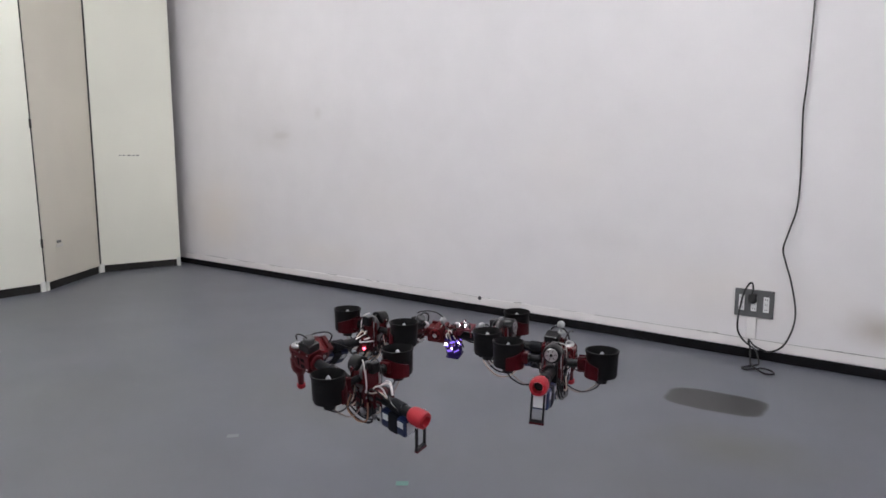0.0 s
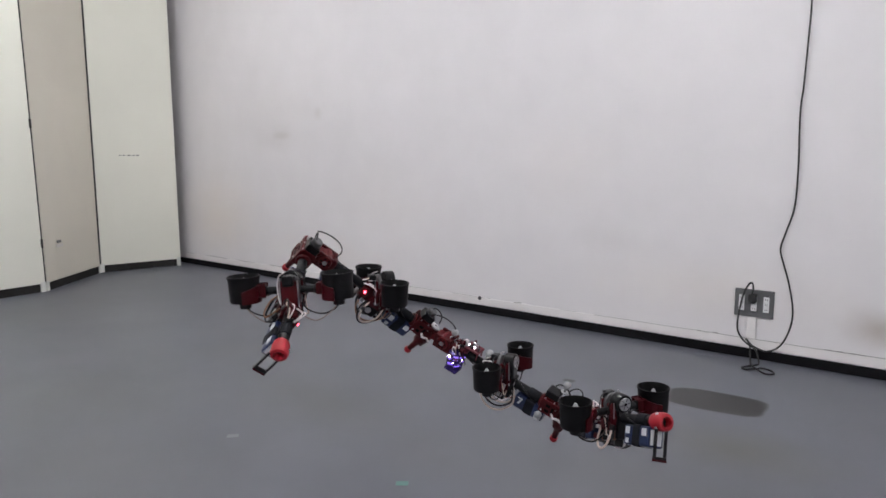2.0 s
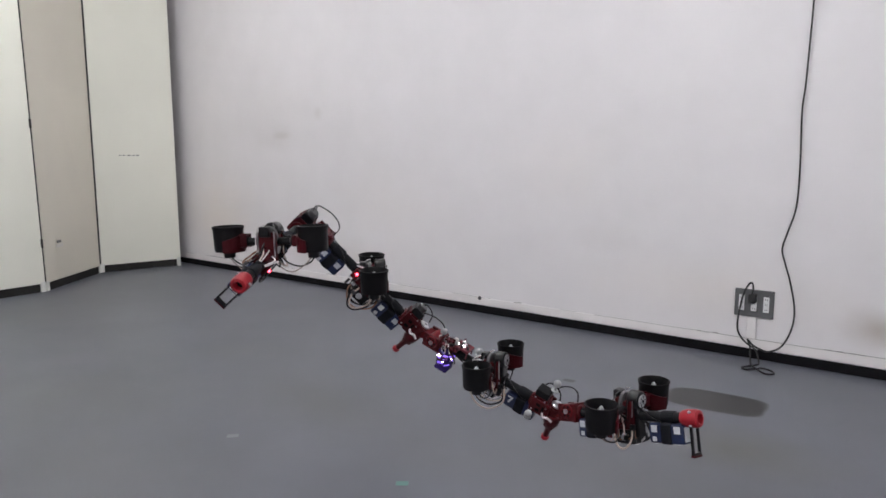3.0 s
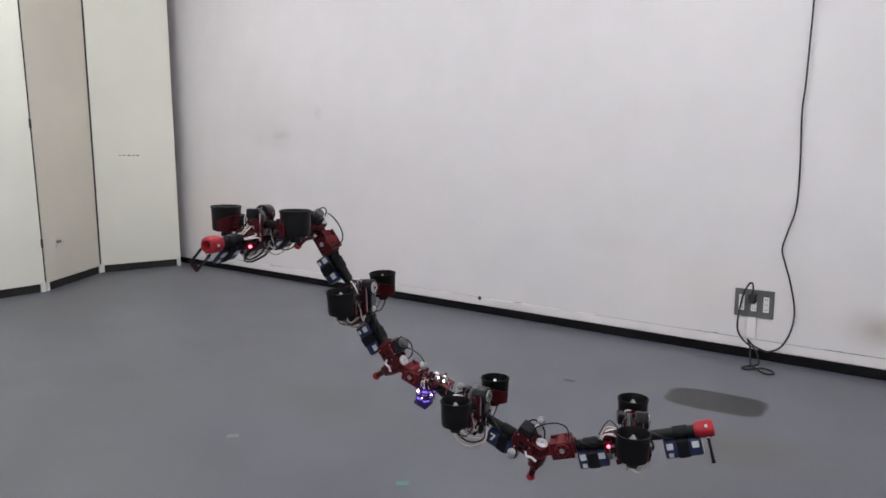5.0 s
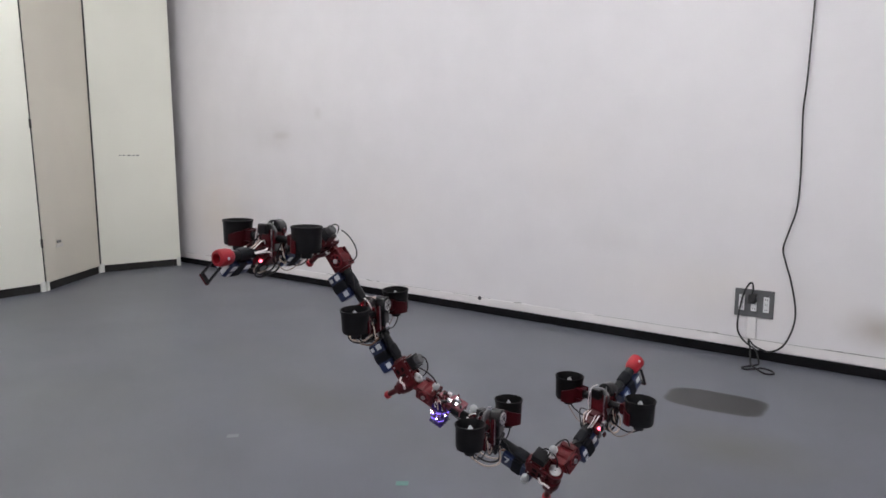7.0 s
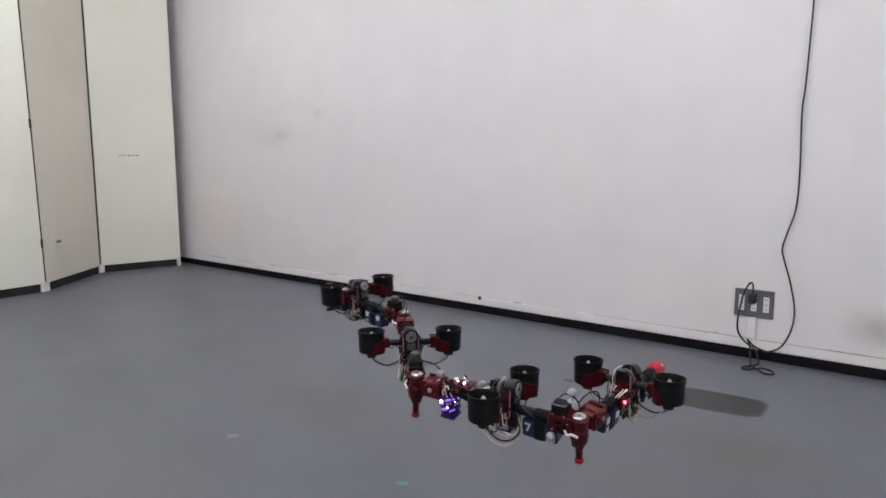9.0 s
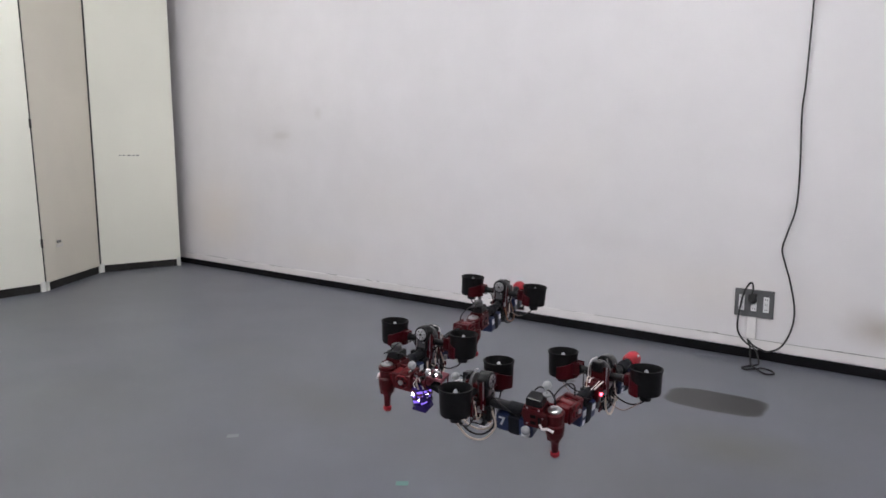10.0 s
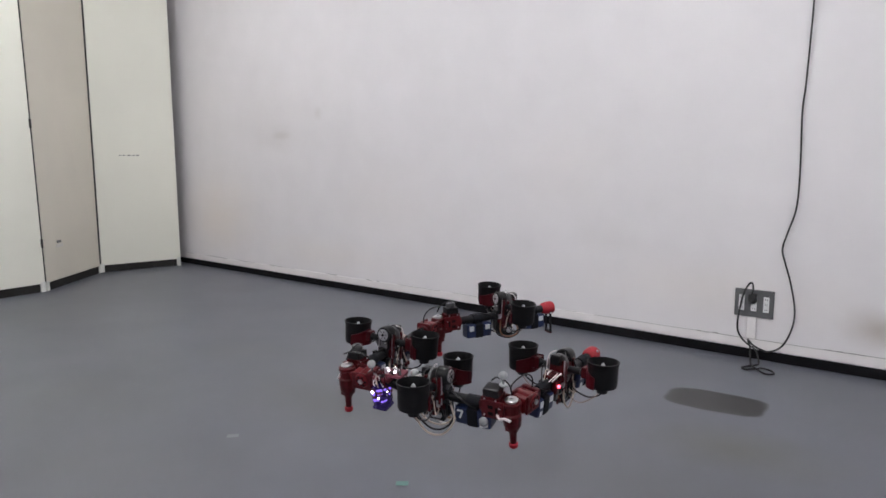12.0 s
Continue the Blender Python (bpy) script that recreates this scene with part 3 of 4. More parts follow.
def link_body(robot, x0, x1, kind):
    """One link along x. kind: 'head' (cap at x0), 'tail' (cap at x1), 'mid' or 'core' (with the lit computer)."""
    b = mesh()
    rod(b, (x0 + (0.0 if kind == "head" else 0.045), 0, 0), (x1 - (0.0 if kind == "tail" else 0.045), 0, 0), 0.0115, 18)
    lk = part("link", b, CARBON, robot, "dark carbon tube link with red joints", smooth=True)
    g = {"head": x1 - 0.2200, "tail": 0.2150, "mid": 0.2452, "core": 0.2444}[kind]
    # ring of the roll gimbal with its servo
    b = mesh()
    box(b, g - 0.026, g + 0.026, -0.022, 0.022, -0.030, 0.012, 0.006)
    box(b, g - 0.040, g - 0.024, -0.017, 0.017, -0.026, 0.020, 0.004)
    part("roll_block", b, DEEP, lk, "dark red printed gimbal block")
    b = mesh()
    box(b, g - 0.018, g + 0.020, -0.014, 0.014, -0.062, -0.030, 0.003)
    box(b, g + 0.024, g + 0.034, -0.014, 0.014, -0.046, 0.018, 0.003)
    part("roll_servo", b, BLACK, lk)
    for s in (1, -1):
        b = mesh()
        lathe(b, [(0.006, 0), (0.0085, 0.001), (0.0085, 0.004), (0.006, 0.005)], 14, pose(g - 0.005, 0.0135 * s, -0.046) @ (TO_Y if s > 0 else pose(0, 0, 0, 90, 0, 0)))
        part("horn", b, METAL, lk, "bright aluminium servo horn", smooth=True)
    rnd = random.Random(int(g * 1000))
    loops = {"core": (CREAM, BLACK, CREAM, WHITEW, COPPER, CREAM), "mid": (CREAM, BLACK, COPPER, BLACK, BLACK, CREAM),
             "head": (BLACK, BLACK, CREAM, BLACK, BLACK, COPPER), "tail": (CREAM, BLACK, COPPER, WHITEW, BLACK, BLACK)}[kind]
    for k, (m, r) in enumerate(zip(loops, (0.0024, 0.0023, 0.0022, 0.0020, 0.0023, 0.0021))):
        y = (-0.026, -0.020, -0.012, 0.014, 0.022, 0.028)[k]
        dx = rnd.uniform(0.026, 0.044) if kind == "core" else rnd.uniform(0.018, 0.036)
        dz = rnd.uniform(*{"core": (0.070, 0.092), "mid": (0.064, 0.088), "head": (0.056, 0.078), "tail": (0.050, 0.070)}[kind])
        b = mesh()
        hose(b, [(g - dx, y * 0.7, -0.012), (g - dx * 1.15, y, -0.05), (g - dx * 0.4, y * 1.15, -dz), (g + dx * 0.5, y * 1.1, -dz * 0.97), (g + dx * 1.2, y, -0.045), (g + dx, y * 0.7, -0.010)], r, 6, 6)
        part("cable_loop", b, m, lk, smooth=True)
    # speed controller boards with a lit diode
    b = mesh()
    box(b, g - 0.062, g - 0.042, -0.015, 0.015, 0.010, 0.020, 0.002)
    box(b, g - 0.064, g - 0.044, -0.022, -0.012, -0.018, 0.010, 0.002)
    bd = part("controller", b, RED, lk)
    b = mesh()
    lathe(b, [(0.0030, 0), (0.0040, 0.002), (0.0030, 0.005)], 10, pose(g - 0.054, -0.022, 0.0) @ pose(0, 0, 0, 90, 0, 0))
    part("status_light", b, GLOW_R, bd, "glowing red status light", smooth=True)
    for k in range(6):
        y = -0.018 + 0.007 * k + rnd.uniform(-0.003, 0.003)
        up = rnd.uniform(0.018, 0.034)
        end = rnd.uniform(-0.004, 0.010)
        b = mesh()
        hose(b, [(g - rnd.uniform(0.062, 0.074), y * 0.6, 0.012), (g - 0.055, y * 1.2, up), (g - 0.040, y * 1.3 + end, up * rnd.uniform(0.7, 1.1)), (g - 0.026, y + end, rnd.uniform(0.006, 0.018))], rnd.uniform(0.0012, 0.0022), 5, 6)
        part("jumper_wire", b, (WHITEW, WHITEW, BLACK, WHITEW, CREAM, BLACK)[k], lk, smooth=True)
    # small fittings round the gimbal
    for k in range(22):
        x = g + rnd.uniform(-0.062, 0.040)
        s = rnd.choice((-1, 1))
        y = s * rnd.uniform(0.020, 0.027)
        z = rnd.uniform(-0.052, 0.010)
        w, h = rnd.uniform(0.003, 0.007), rnd.uniform(0.003, 0.009)
        b = mesh()
        box(b, x - w, x + w, min(y, s * 0.018), max(y, s * 0.018), z - h, z + h, 0.001, pose(0, 0, 0, rnd.uniform(-8, 8), 0, 0))
        part("fitting", b, (METAL, BLACK, GREYM, DEEP, BLACK, METAL, RED, BLACK, GREYM)[k % 9], lk)
    # dark cable along the tube
    b = mesh()
    line = []
    n = 12
    xa, xb = x0 + 0.05, x1 - 0.06
    for k in range(n + 1):
        a = 0.9 * k + rnd.uniform(-0.3, 0.3)
        line.append((xa + (xb - xa) * k / n, 0.0140 * math.cos(a), 0.0140 * math.sin(a)))
    hose(b, line, 0.0018, 4, 5)
    part("tube_cable", b, BLACK, lk, smooth=True)
    # batteries before and after the gimbal
    if kind == "head":
        battery(lk, x0 + 0.025, x0 + 0.095, end=-1)
        battery(lk, x1 - 0.165, x1 - 0.085)
    elif kind == "tail":
        battery(lk, 0.085, 0.155)
        battery(lk, 0.278, 0.360, end=1)
    elif kind == "mid":
        battery(lk, 0.080, 0.155)
        battery(lk, 0.290, 0.372)
    else:
        battery(lk, 0.295, 0.380, numeral=True)
    # cap with its loop-shaped foot
    if kind in ("head", "tail"):
        xc, f = (x0, -1) if kind == "head" else (x1, 1)
        b = mesh()
        lathe(b, [(0.013, -0.026), (0.0170, -0.021), (0.0190, -0.012), (0.0195, 0.007), (0.0175, 0.014), (0.0115, 0.016), (0.0100, 0.012), (0.0100, -0.010)], 20, pose(xc, 0, 0) @ (TO_X if f > 0 else pose(0, 0, 0, 0, -90, 0)))
        cap = part("end_cap", b, BRIGHT, lk, "bright red end cap", smooth=True)
        for k in range(3):
            b = mesh()
            lathe(b, [(0.003, 0), (0.0036, 0.001), (0.003, 0.003)], 8, pose(xc, 0, 0, 45 + 90 * k, 0, 0) @ pose(0, 0, 0.0188))
            part("screw", b, METAL, cap, smooth=True)
        # black disc paints shade into the base of the cap's hollow
        b = mesh()
        lathe(b, [(0.0105, -0.010), (0.0105, -0.006)], 16, pose(xc, 0, 0) @ (TO_X if f > 0 else pose(0, 0, 0, 0, -90, 0)))
        part("cap_hollow_shade", b, RUBBER, cap, "black disc as shade in the hollow of the cap")
        b = mesh()
        for y in (-0.0125, 0.0125):
            box(b, xc - 0.003, xc + 0.003, y - 0.0022, y + 0.0022, -0.071, -0.012, 0.001)
        box(b, xc - 0.004, xc + 0.004, -0.0147, 0.0147, -0.076, -0.069, 0.0015)
        part("foot", b, BLACK, cap, "thin black loop foot")
        b = mesh()
        box(b, xc - 0.0045, xc + 0.0045, -0.0150, 0.0150, -0.079, -0.0745, 0.001)
        part("foot_pad", b, DEEP, cap)
    # end bracket with upright servo, bright horn, marker ball and leg
    if kind != "tail":
        bk = bracket(lk, x1 - 0.062, 1)
        b = mesh()
        box(b, x1 - 0.059, x1 - 0.023, -0.0165, 0.0165, -0.010, 0.046, 0.003)
        part("joint_servo", b, BLACK, lk, "black joint servo")
        b = mesh()
        for z0, z1 in ((-0.012, -0.004), (0.020, 0.028)):
            box(b, x1 - 0.062, x1 - 0.020, -0.0185, 0.0185, z0, z1, 0.002)
        for xx in (x1 - 0.062, x1 - 0.026):
            box(b, xx, xx + 0.006, -0.0180, 0.0180, -0.010, 0.027, 0.001)
        lathe(b, [(0.0195, -0.030), (0.0205, -0.026), (0.0205, -0.012), (0.0175, -0.008), (0.0175, 0.008), (0.0205, 0.010), (0.0205, 0.017), (0.016, 0.020)], 18, pose(x1, 0, 0))
        box(b, x1 - 0.040, x1, -0.012, 0.012, -0.028, -0.016, 0.003)
        part("servo_case", b, RED, lk, "red printed servo case")
        for s in (1, -1):
            b = mesh()
            box(b, x1 - 0.050, x1 - 0.032, 0.0168 * s - 0.0012, 0.0168 * s + 0.0012, 0.003, 0.016, 0.001)
            part("servo_label", b, GREYM, lk, "grey servo label")
            for dx, dz in ((-0.054, 0.024), (-0.028, 0.024), (-0.054, -0.012), (-0.018, 0.010)):
                b = mesh()
                lathe(b, [(0.0022, 0), (0.0022, 0.002)], 8, pose(x1 + dx, 0.0175 * s if dz > 0.015 else 0.022 * s, dz) @ (TO_Y if s > 0 else pose(0, 0, 0, 90, 0, 0)))
                part("case_screw", b, METAL, lk, smooth=True)
        b = mesh()
        lathe(b, [(0.0140, 0.019), (0.0145, 0.021), (0.0145, 0.023), (0.009, 0.0255), (0.004, 0.0255), (0.004, 0.029)], 20, pose(x1, 0, 0))
        part("joint_horn", b, METAL, lk, "bright aluminium joint horn", smooth=True)
        b = mesh()
        box(b, x1 - 0.014, x1 + 0.014, -0.013, 0.013, -0.052, -0.026, 0.005)
        lathe(b, [(0.007, -0.086), (0.0078, -0.074), (0.0085, -0.060), (0.013, -0.050), (0.0195, -0.038), (0.020, -0.028)], 12, pose(x1, 0, 0))
        leg = part("leg", b, RED, lk, "red printed leg", smooth=True)
        b = mesh()
        lathe(b, [(0.008, -0.096), (0.0102, -0.093), (0.0102, -0.086), (0.0075, -0.084)], 12, pose(x1, 0, 0))
        part("leg_tip", b, BRIGHT, leg, "bright red rubber leg tip", smooth=True)
        if kind == "core":
            marker(lk, x1 - 0.022, 0.014, 0.068, 0.022)
            marker(lk, x1 - 0.054, -0.030, -0.026, 0.010)
        else:
            b = mesh()
            lathe(b, [(0.012, 0.0), (0.013, 0.002), (0.013, 0.014), (0.011, 0.016)], 16, pose(x1 - 0.041, 0, 0.044))
            part("servo_top", b, GREYM, lk, "dark grey round servo top", smooth=True)
        b = mesh()
        hose(b, [(x1 - 0.028, -0.018, -0.004), (x1 - 0.018, -0.026, -0.014), (x1 - 0.006, -0.027, -0.010), (x1 + 0.006, -0.024, -0.016)], 0.003, 5, 6)
        part("white_plug", b, WHITEW, lk, "white cable plug", smooth=True)
        b = mesh()
        hose(b, [(x1 - 0.046, 0.004, 0.056), (x1 - 0.036, 0.008, 0.064), (x1 - 0.018, 0.008, 0.062), (x1 - 0.004, 0.005, 0.052), (x1 + 0.002, 0.0, 0.036)], 0.0018, 6, 6)
        part("signal_cable", b, BLACK, lk, smooth=True)
    # start bracket, which turns round the joint before it
    if kind != "head":
        bracket(lk, 0.081, -1)
        b = mesh()
        hose(b, [(-0.006, 0.004, 0.050), (0.006, 0.006, 0.055), (0.030, 0.006, 0.060), (0.058, 0.004, 0.058), (0.076, 0.0, 0.044), (0.074, -0.004, 0.014)], 0.0018, 7, 6)
        part("signal_cable", b, BLACK, lk, smooth=True)
        b = mesh()
        box(b, 0.026, 0.076, -0.016, 0.016, -0.018, 0.016, 0.003)
        box(b, 0.002, 0.030, -0.010, 0.010, -0.014, 0.010, 0.003)
        lathe(b, [(0.016, -0.025), (0.018, -0.022), (0.018, 0.022), (0.016, 0.025)], 18, pose(0.056, 0, 0.004) @ TO_Y)
        part("pitch_case", b, LIT_RED, lk, "red printed pitch joint case")
        for s in (1, -1):
            # dark raised discs imitate the shade in the plate's round holes
            for k in range(6):
                b = mesh()
                a = k * math.pi / 3
                lathe(b, [(0.0032, 0.0), (0.0032, 0.0015)], 8, pose(0.056 + 0.011 * math.cos(a), 0.0252 * s, 0.004 + 0.011 * math.sin(a)) @ TO_Y)
                part("hole_shade", b, RUBBER, lk, "dark disc as shade of a round hole")
        b = mesh()
        lathe(b, [(0.006, 0.0), (0.006, 0.003)], 10, pose(0.056, -0.0285, 0.004) @ TO_Y)
        part("pivot_screw", b, METAL, lk, smooth=True)
    # lit onboard computer near the start of the core link
    if kind == "core":
        b = mesh()
        box(b, 0.086, 0.132, -0.020, 0.018, 0.012, 0.020, 0.002)
        box(b, 0.121, 0.164, -0.018, 0.016, 0.026, 0.033, 0.002)
        for x, y in ((0.124, -0.015), (0.160, -0.015), (0.124, 0.013), (0.160, 0.013)):
            rod(b, (x, y, 0.008), (x, y, 0.027), 0.0018, 6)
        brd = part("computer_board", b, BOARD, lk, "pinkish circuit board")
        for k in range(26):
            x, y = rnd.uniform(0.088, 0.162), rnd.uniform(-0.017, 0.014)
            z = 0.034 if x > 0.121 else 0.022
            w = rnd.uniform(0.002, 0.005)
            b = mesh()
            box(b, x - w, x + w, y - w * 0.7, y + w * 0.7, z - 0.001, z + rnd.uniform(0.002, 0.010), 0.0006)
            part("chip", b, rnd.choice((METAL, BLACK, WHITEW, GREYM, DEEP, BLACK)), brd)
        for x, y in ((0.126, -0.010), (0.144, -0.010), (0.135, 0.006)):
            b = mesh()
            lathe(b, [(0.002, 0.0), (0.0034, 0.002), (0.002, 0.005)], 10, pose(x, y, 0.036))
            part("white_light_spot", b, GLOW_W, brd, "glowing white light spot", smooth=True)
        cx, cy = 0.104, -0.014
        b = mesh()
        lathe(b, [(0.018, -0.054), (0.022, -0.051), (0.0225, -0.041), (0.019, -0.039), (0.019, -0.036), (0.0235, -0.034), (0.0235, -0.024), (0.020, -0.022), (0.020, -0.019), (0.023, -0.017), (0.0225, -0.004), (0.016, 0.0)], 22, pose(cx, cy, 0))
        box(b, cx - 0.019, cx + 0.019, cy - 0.019, cy + 0.019, -0.059, -0.051, 0.004)
        can = part("sensor_can", b, CAN, lk, "violet-lit round sensor housing", smooth=True)
        for k in range(54):
            a = rnd.uniform(0, 360)
            z = rnd.choice((-0.030, -0.021, -0.016, -0.012, -0.008, -0.005)) + rnd.uniform(-0.003, 0.003)
            w, h = rnd.uniform(0.002, 0.0085), rnd.uniform(0.0008, 0.0034)
            b = mesh()
            box(b, 0.0205, 0.0240, -w, w, -h, h, 0.0005, pose(cx, cy, z, 0, 0, a) @ pose(0, 0, 0, rnd.uniform(-25, 25), 0, 0))
            part("violet_light", b, (GLOW_V, GLOW_V, CAN, DEEP, GLOW_V, BOARD)[k % 6], can)
        # white glints on the can, set as small glowing dots
        for x, y, z, r in ((-0.010, -0.0220, -0.010, 0.0040), (0.006, -0.0240, -0.022, 0.0020), (-0.021, -0.011, -0.024, 0.0015), (0.0215, -0.010, -0.010, 0.0018)):
            b = mesh()
            lathe(b, [(r * 0.4, -0.002), (r, 0.0), (r * 0.4, 0.002)], 8, pose(cx + x, cy + y, z) @ TO_Y)
            part("white_light_spot", b, GLOW_W, can, "glowing white light spot", smooth=True)
        # pink, white and dark leads that crowd round the boards
        for k in range(10):
            x, y = rnd.uniform(0.080, 0.125), rnd.choice((-1, 1)) * rnd.uniform(0.012, 0.026)
            b = mesh()
            hose(b, [(x, y * 0.6, 0.020), (x + rnd.uniform(-0.01, 0.012), y, rnd.uniform(0.006, 0.030)), (x + rnd.uniform(0, 0.02), y * 1.1, rnd.uniform(-0.022, 0.0)), (x + rnd.uniform(0.006, 0.03), y * 0.7, rnd.uniform(-0.036, -0.012))], rnd.uniform(0.0011, 0.0018), 5, 5)
            part("board_lead", b, (WHITEW, BLACK, RED, WHITEW, BLACK, METAL, CREAM, BLACK, DEEP, WHITEW)[k], lk, smooth=True)
        marker(lk, 0.182, 0.012, 0.032, 0.014)
        marker(lk, 0.074, 0.0, 0.040, 0.020)
    return lk


def build_robot():
    robot = bpy.data.objects.new("flying_robot", None)
    scene.collection.objects.link(robot)
    tagged(robot, "hovering snake-like drone of four links with ducted fans", "drone")
    links = [link_body(robot, -0.375, 0.0, "head"), link_body(robot, 0.0, 0.424, "mid"), link_body(robot, 0.0, 0.424, "core"), link_body(robot, 0.0, 0.375, "tail")]
    first = gimbal(robot)
    arms = [first] + [copy_thing(first, Matrix()) for _ in range(3)]
    return robot, links, arms


# ---- how the robot moves ----
def glide(rows, t):
    """Smooth value of keyed rows (time, values...) at t."""
    ts = [r[0] for r in rows]
    i = max(0, min(len(rows) - 2, sum(1 for x in ts if x <= t) - 1))
    t0, t1 = ts[i], ts[i + 1]
    h, s = t1 - t0, (t - t0) / (t1 - t0)
    out = []
    for k in range(1, len(rows[0])):
        def slope(j):
            if j == 0 or j == len(rows) - 1:
                return 0.0
            return (rows[j + 1][k] - rows[j - 1][k]) / (ts[j + 1] - ts[j - 1])
        p0, p1, m0, m1 = rows[i][k], rows[i + 1][k], slope(i), slope(i + 1)
        out.append((2 * s ** 3 - 3 * s ** 2 + 1) * p0 + (s ** 3 - 2 * s ** 2 + s) * h * m0 + (3 * s ** 2 - 2 * s ** 3) * p1 + (s ** 3 - s ** 2) * h * m1)
    return out


# place of the middle joint; then for each link its heading, rise and lean, for each arm its heading and lift
BASE = [
    (0.0, -0.0611, 1.8950, 0.4663),
    (0.5, -0.0347, 1.8897, 0.5096),
    (1.0, -0.0192, 1.8974, 0.5129),
    (1.5, -0.0153, 1.8912, 0.4908),
    (2.0, -0.0366, 1.8708, 0.4680),
    (2.5, -0.0485, 1.8548, 0.4782),
    (3.0, -0.0650, 1.8518, 0.4767),
    (3.2, -0.0727, 1.8442, 0.4705),
    (4.8, -0.1117, 1.7488, 0.4117),
    (5.0, -0.1164, 1.7565, 0.4098),
    (5.5, -0.1384, 1.7467, 0.4260),
    (6.0, -0.1316, 1.7541, 0.3926),
    (6.5, -0.0861, 1.7198, 0.3736),
    (7.0, -0.0793, 1.7384, 0.3685),
    (7.2, -0.0773, 1.7315, 0.3882),
    (8.8, -0.0508, 1.6902, 0.3722),
    (9.0, -0.0656, 1.6625, 0.3932),
    (9.5, -0.0854, 1.6306, 0.4450),
    (9.8, -0.1144, 1.6118, 0.4269),
    (10.0, -0.1333, 1.6035, 0.4347),
    (10.5, -0.1512, 1.6044, 0.4245),
    (11.0, -0.1835, 1.6108, 0.4248),
    (11.5, -0.2106, 1.6053, 0.4171),
    (12.0, -0.2292, 1.6126, 0.4295),
]
LINK_1 = [
    (0.0, 142.3, 10.9, -13),
    (0.5, 129.6, 23.1, 2),
    (1.0, 111.5, 32.8, 20),
    (1.5, 96.3, 34.4, 34),
    (2.0, 90.8, 27.6, 42),
    (2.5, 83.9, 22.5, 45),
    (3.0, 78.5, 15.6, 49),
    (3.2, 76.5, 13.0, 50),
    (4.8, 67.2, 2.7, 50),
    (5.0, 63.3, 1.5, 48),
    (5.5, 60.3, 0.8, 51),
    (6.0, 60.9, -1.5, 54),
    (6.5, 60.2, -2.1, 51),
    (7.0, 61.8, -1.1, 47),
    (7.2, 63.6, -0.6, 36),
    (8.8, -28.5, -9.1, 14),
    (9.0, -45.1, -6.4, 3),
    (9.5, -84.9, -7.7, 1),
    (9.8, -107.1, -5.9, 0),
    (10.0, -116.7, -7.1, 0),
    (10.5, -126.8, -5.0, 0),
    (11.0, -137.5, -4.9, -1),
    (11.5, -148.4, -3.5, -2),
    (12.0, -156.1, -2.3, -1),
]
ARM_1 = [
    (0.0, 52.1, 0.032),
    (0.5, 41.6, 0.037),
    (1.0, 25.6, 0.011),
    (1.5, 3.4, 0.017),
    (2.0, -3.9, 0.020),
    (2.5, -8.8, 0.015),
    (3.0, -16.1, 0.013),
    (3.2, -16.3, -0.002),
    (4.8, -22.9, -0.029),
    (5.0, -25.4, -0.015),
    (5.5, -29.4, -0.033),
    (6.0, -29.0, -0.055),
    (6.5, -28.8, -0.004),
    (7.0, -28.2, -0.028),
    (7.2, -27.0, -0.017),
    (8.8, -123.8, -0.100),
    (9.0, -132.9, -0.035),
    (9.5, -173.8, 0.012),
    (9.8, -195.9, 0.049),
    (10.0, -205.8, 0.068),
    (10.5, -217.6, 0.085),
    (11.0, -228.1, 0.077),
    (11.5, -235.4, 0.072),
    (12.0, -241.4, 0.089),
]
LINK_2 = [
    (0.0, 49.3, -3.4, 40),
    (0.5, 42.6, -9.1, 40),
    (1.0, 38.1, -20.7, 40),
    (1.5, 31.7, -32.2, 38),
    (2.0, 26.1, -37.1, 34),
    (2.5, 19.3, -42.1, 26),
    (3.0, 10.1, -46.0, 20),
    (3.2, 8.0, -48.0, 17),
    (4.8, -18.0, -55.5, 15),
    (5.0, -19.0, -57.2, 14),
    (5.5, -22.1, -57.2, 13),
    (6.0, -24.0, -58.0, 12),
    (6.5, -22.5, -57.5, 9),
    (7.0, -19.2, -56.6, 7),
    (7.2, -19.4, -55.6, 4),
    (8.8, -74.2, -11.5, -0),
    (9.0, -82.4, -8.2, -1),
    (9.5, -102.5, -6.9, -3),
    (9.8, -114.7, -4.6, -1),
    (10.0, -121.6, -3.8, -3),
    (10.5, -122.5, -4.3, -4),
    (11.0, -122.3, -3.0, -4),
    (11.5, -120.7, -4.2, -4),
    (12.0, -120.6, -4.3, -2),
]
ARM_2 = [
    (0.0, -40.2, -0.017),
    (0.5, -49.2, -0.021),
    (1.0, -59.8, -0.037),
    (1.5, -60.8, 0.001),
    (2.0, -69.6, -0.006),
    (2.5, -75.6, -0.003),
    (3.0, -84.7, -0.008),
    (3.2, -89.3, -0.008),
    (4.8, -110.1, 0.001),
    (5.0, -116.9, 0.006),
    (5.5, -116.3, 0.009),
    (6.0, -116.8, 0.011),
    (6.5, -117.6, 0.012),
    (7.0, -116.4, -0.003),
    (7.2, -116.5, -0.006),
    (8.8, -166.3, -0.018),
    (9.0, -172.7, 0.002),
    (9.5, -191.5, 0.018),
    (9.8, -203.1, 0.053),
    (10.0, -210.9, 0.033),
    (10.5, -210.6, 0.045),
    (11.0, -211.1, 0.045),
    (11.5, -209.9, 0.034),
    (12.0, -210.0, 0.052),
]
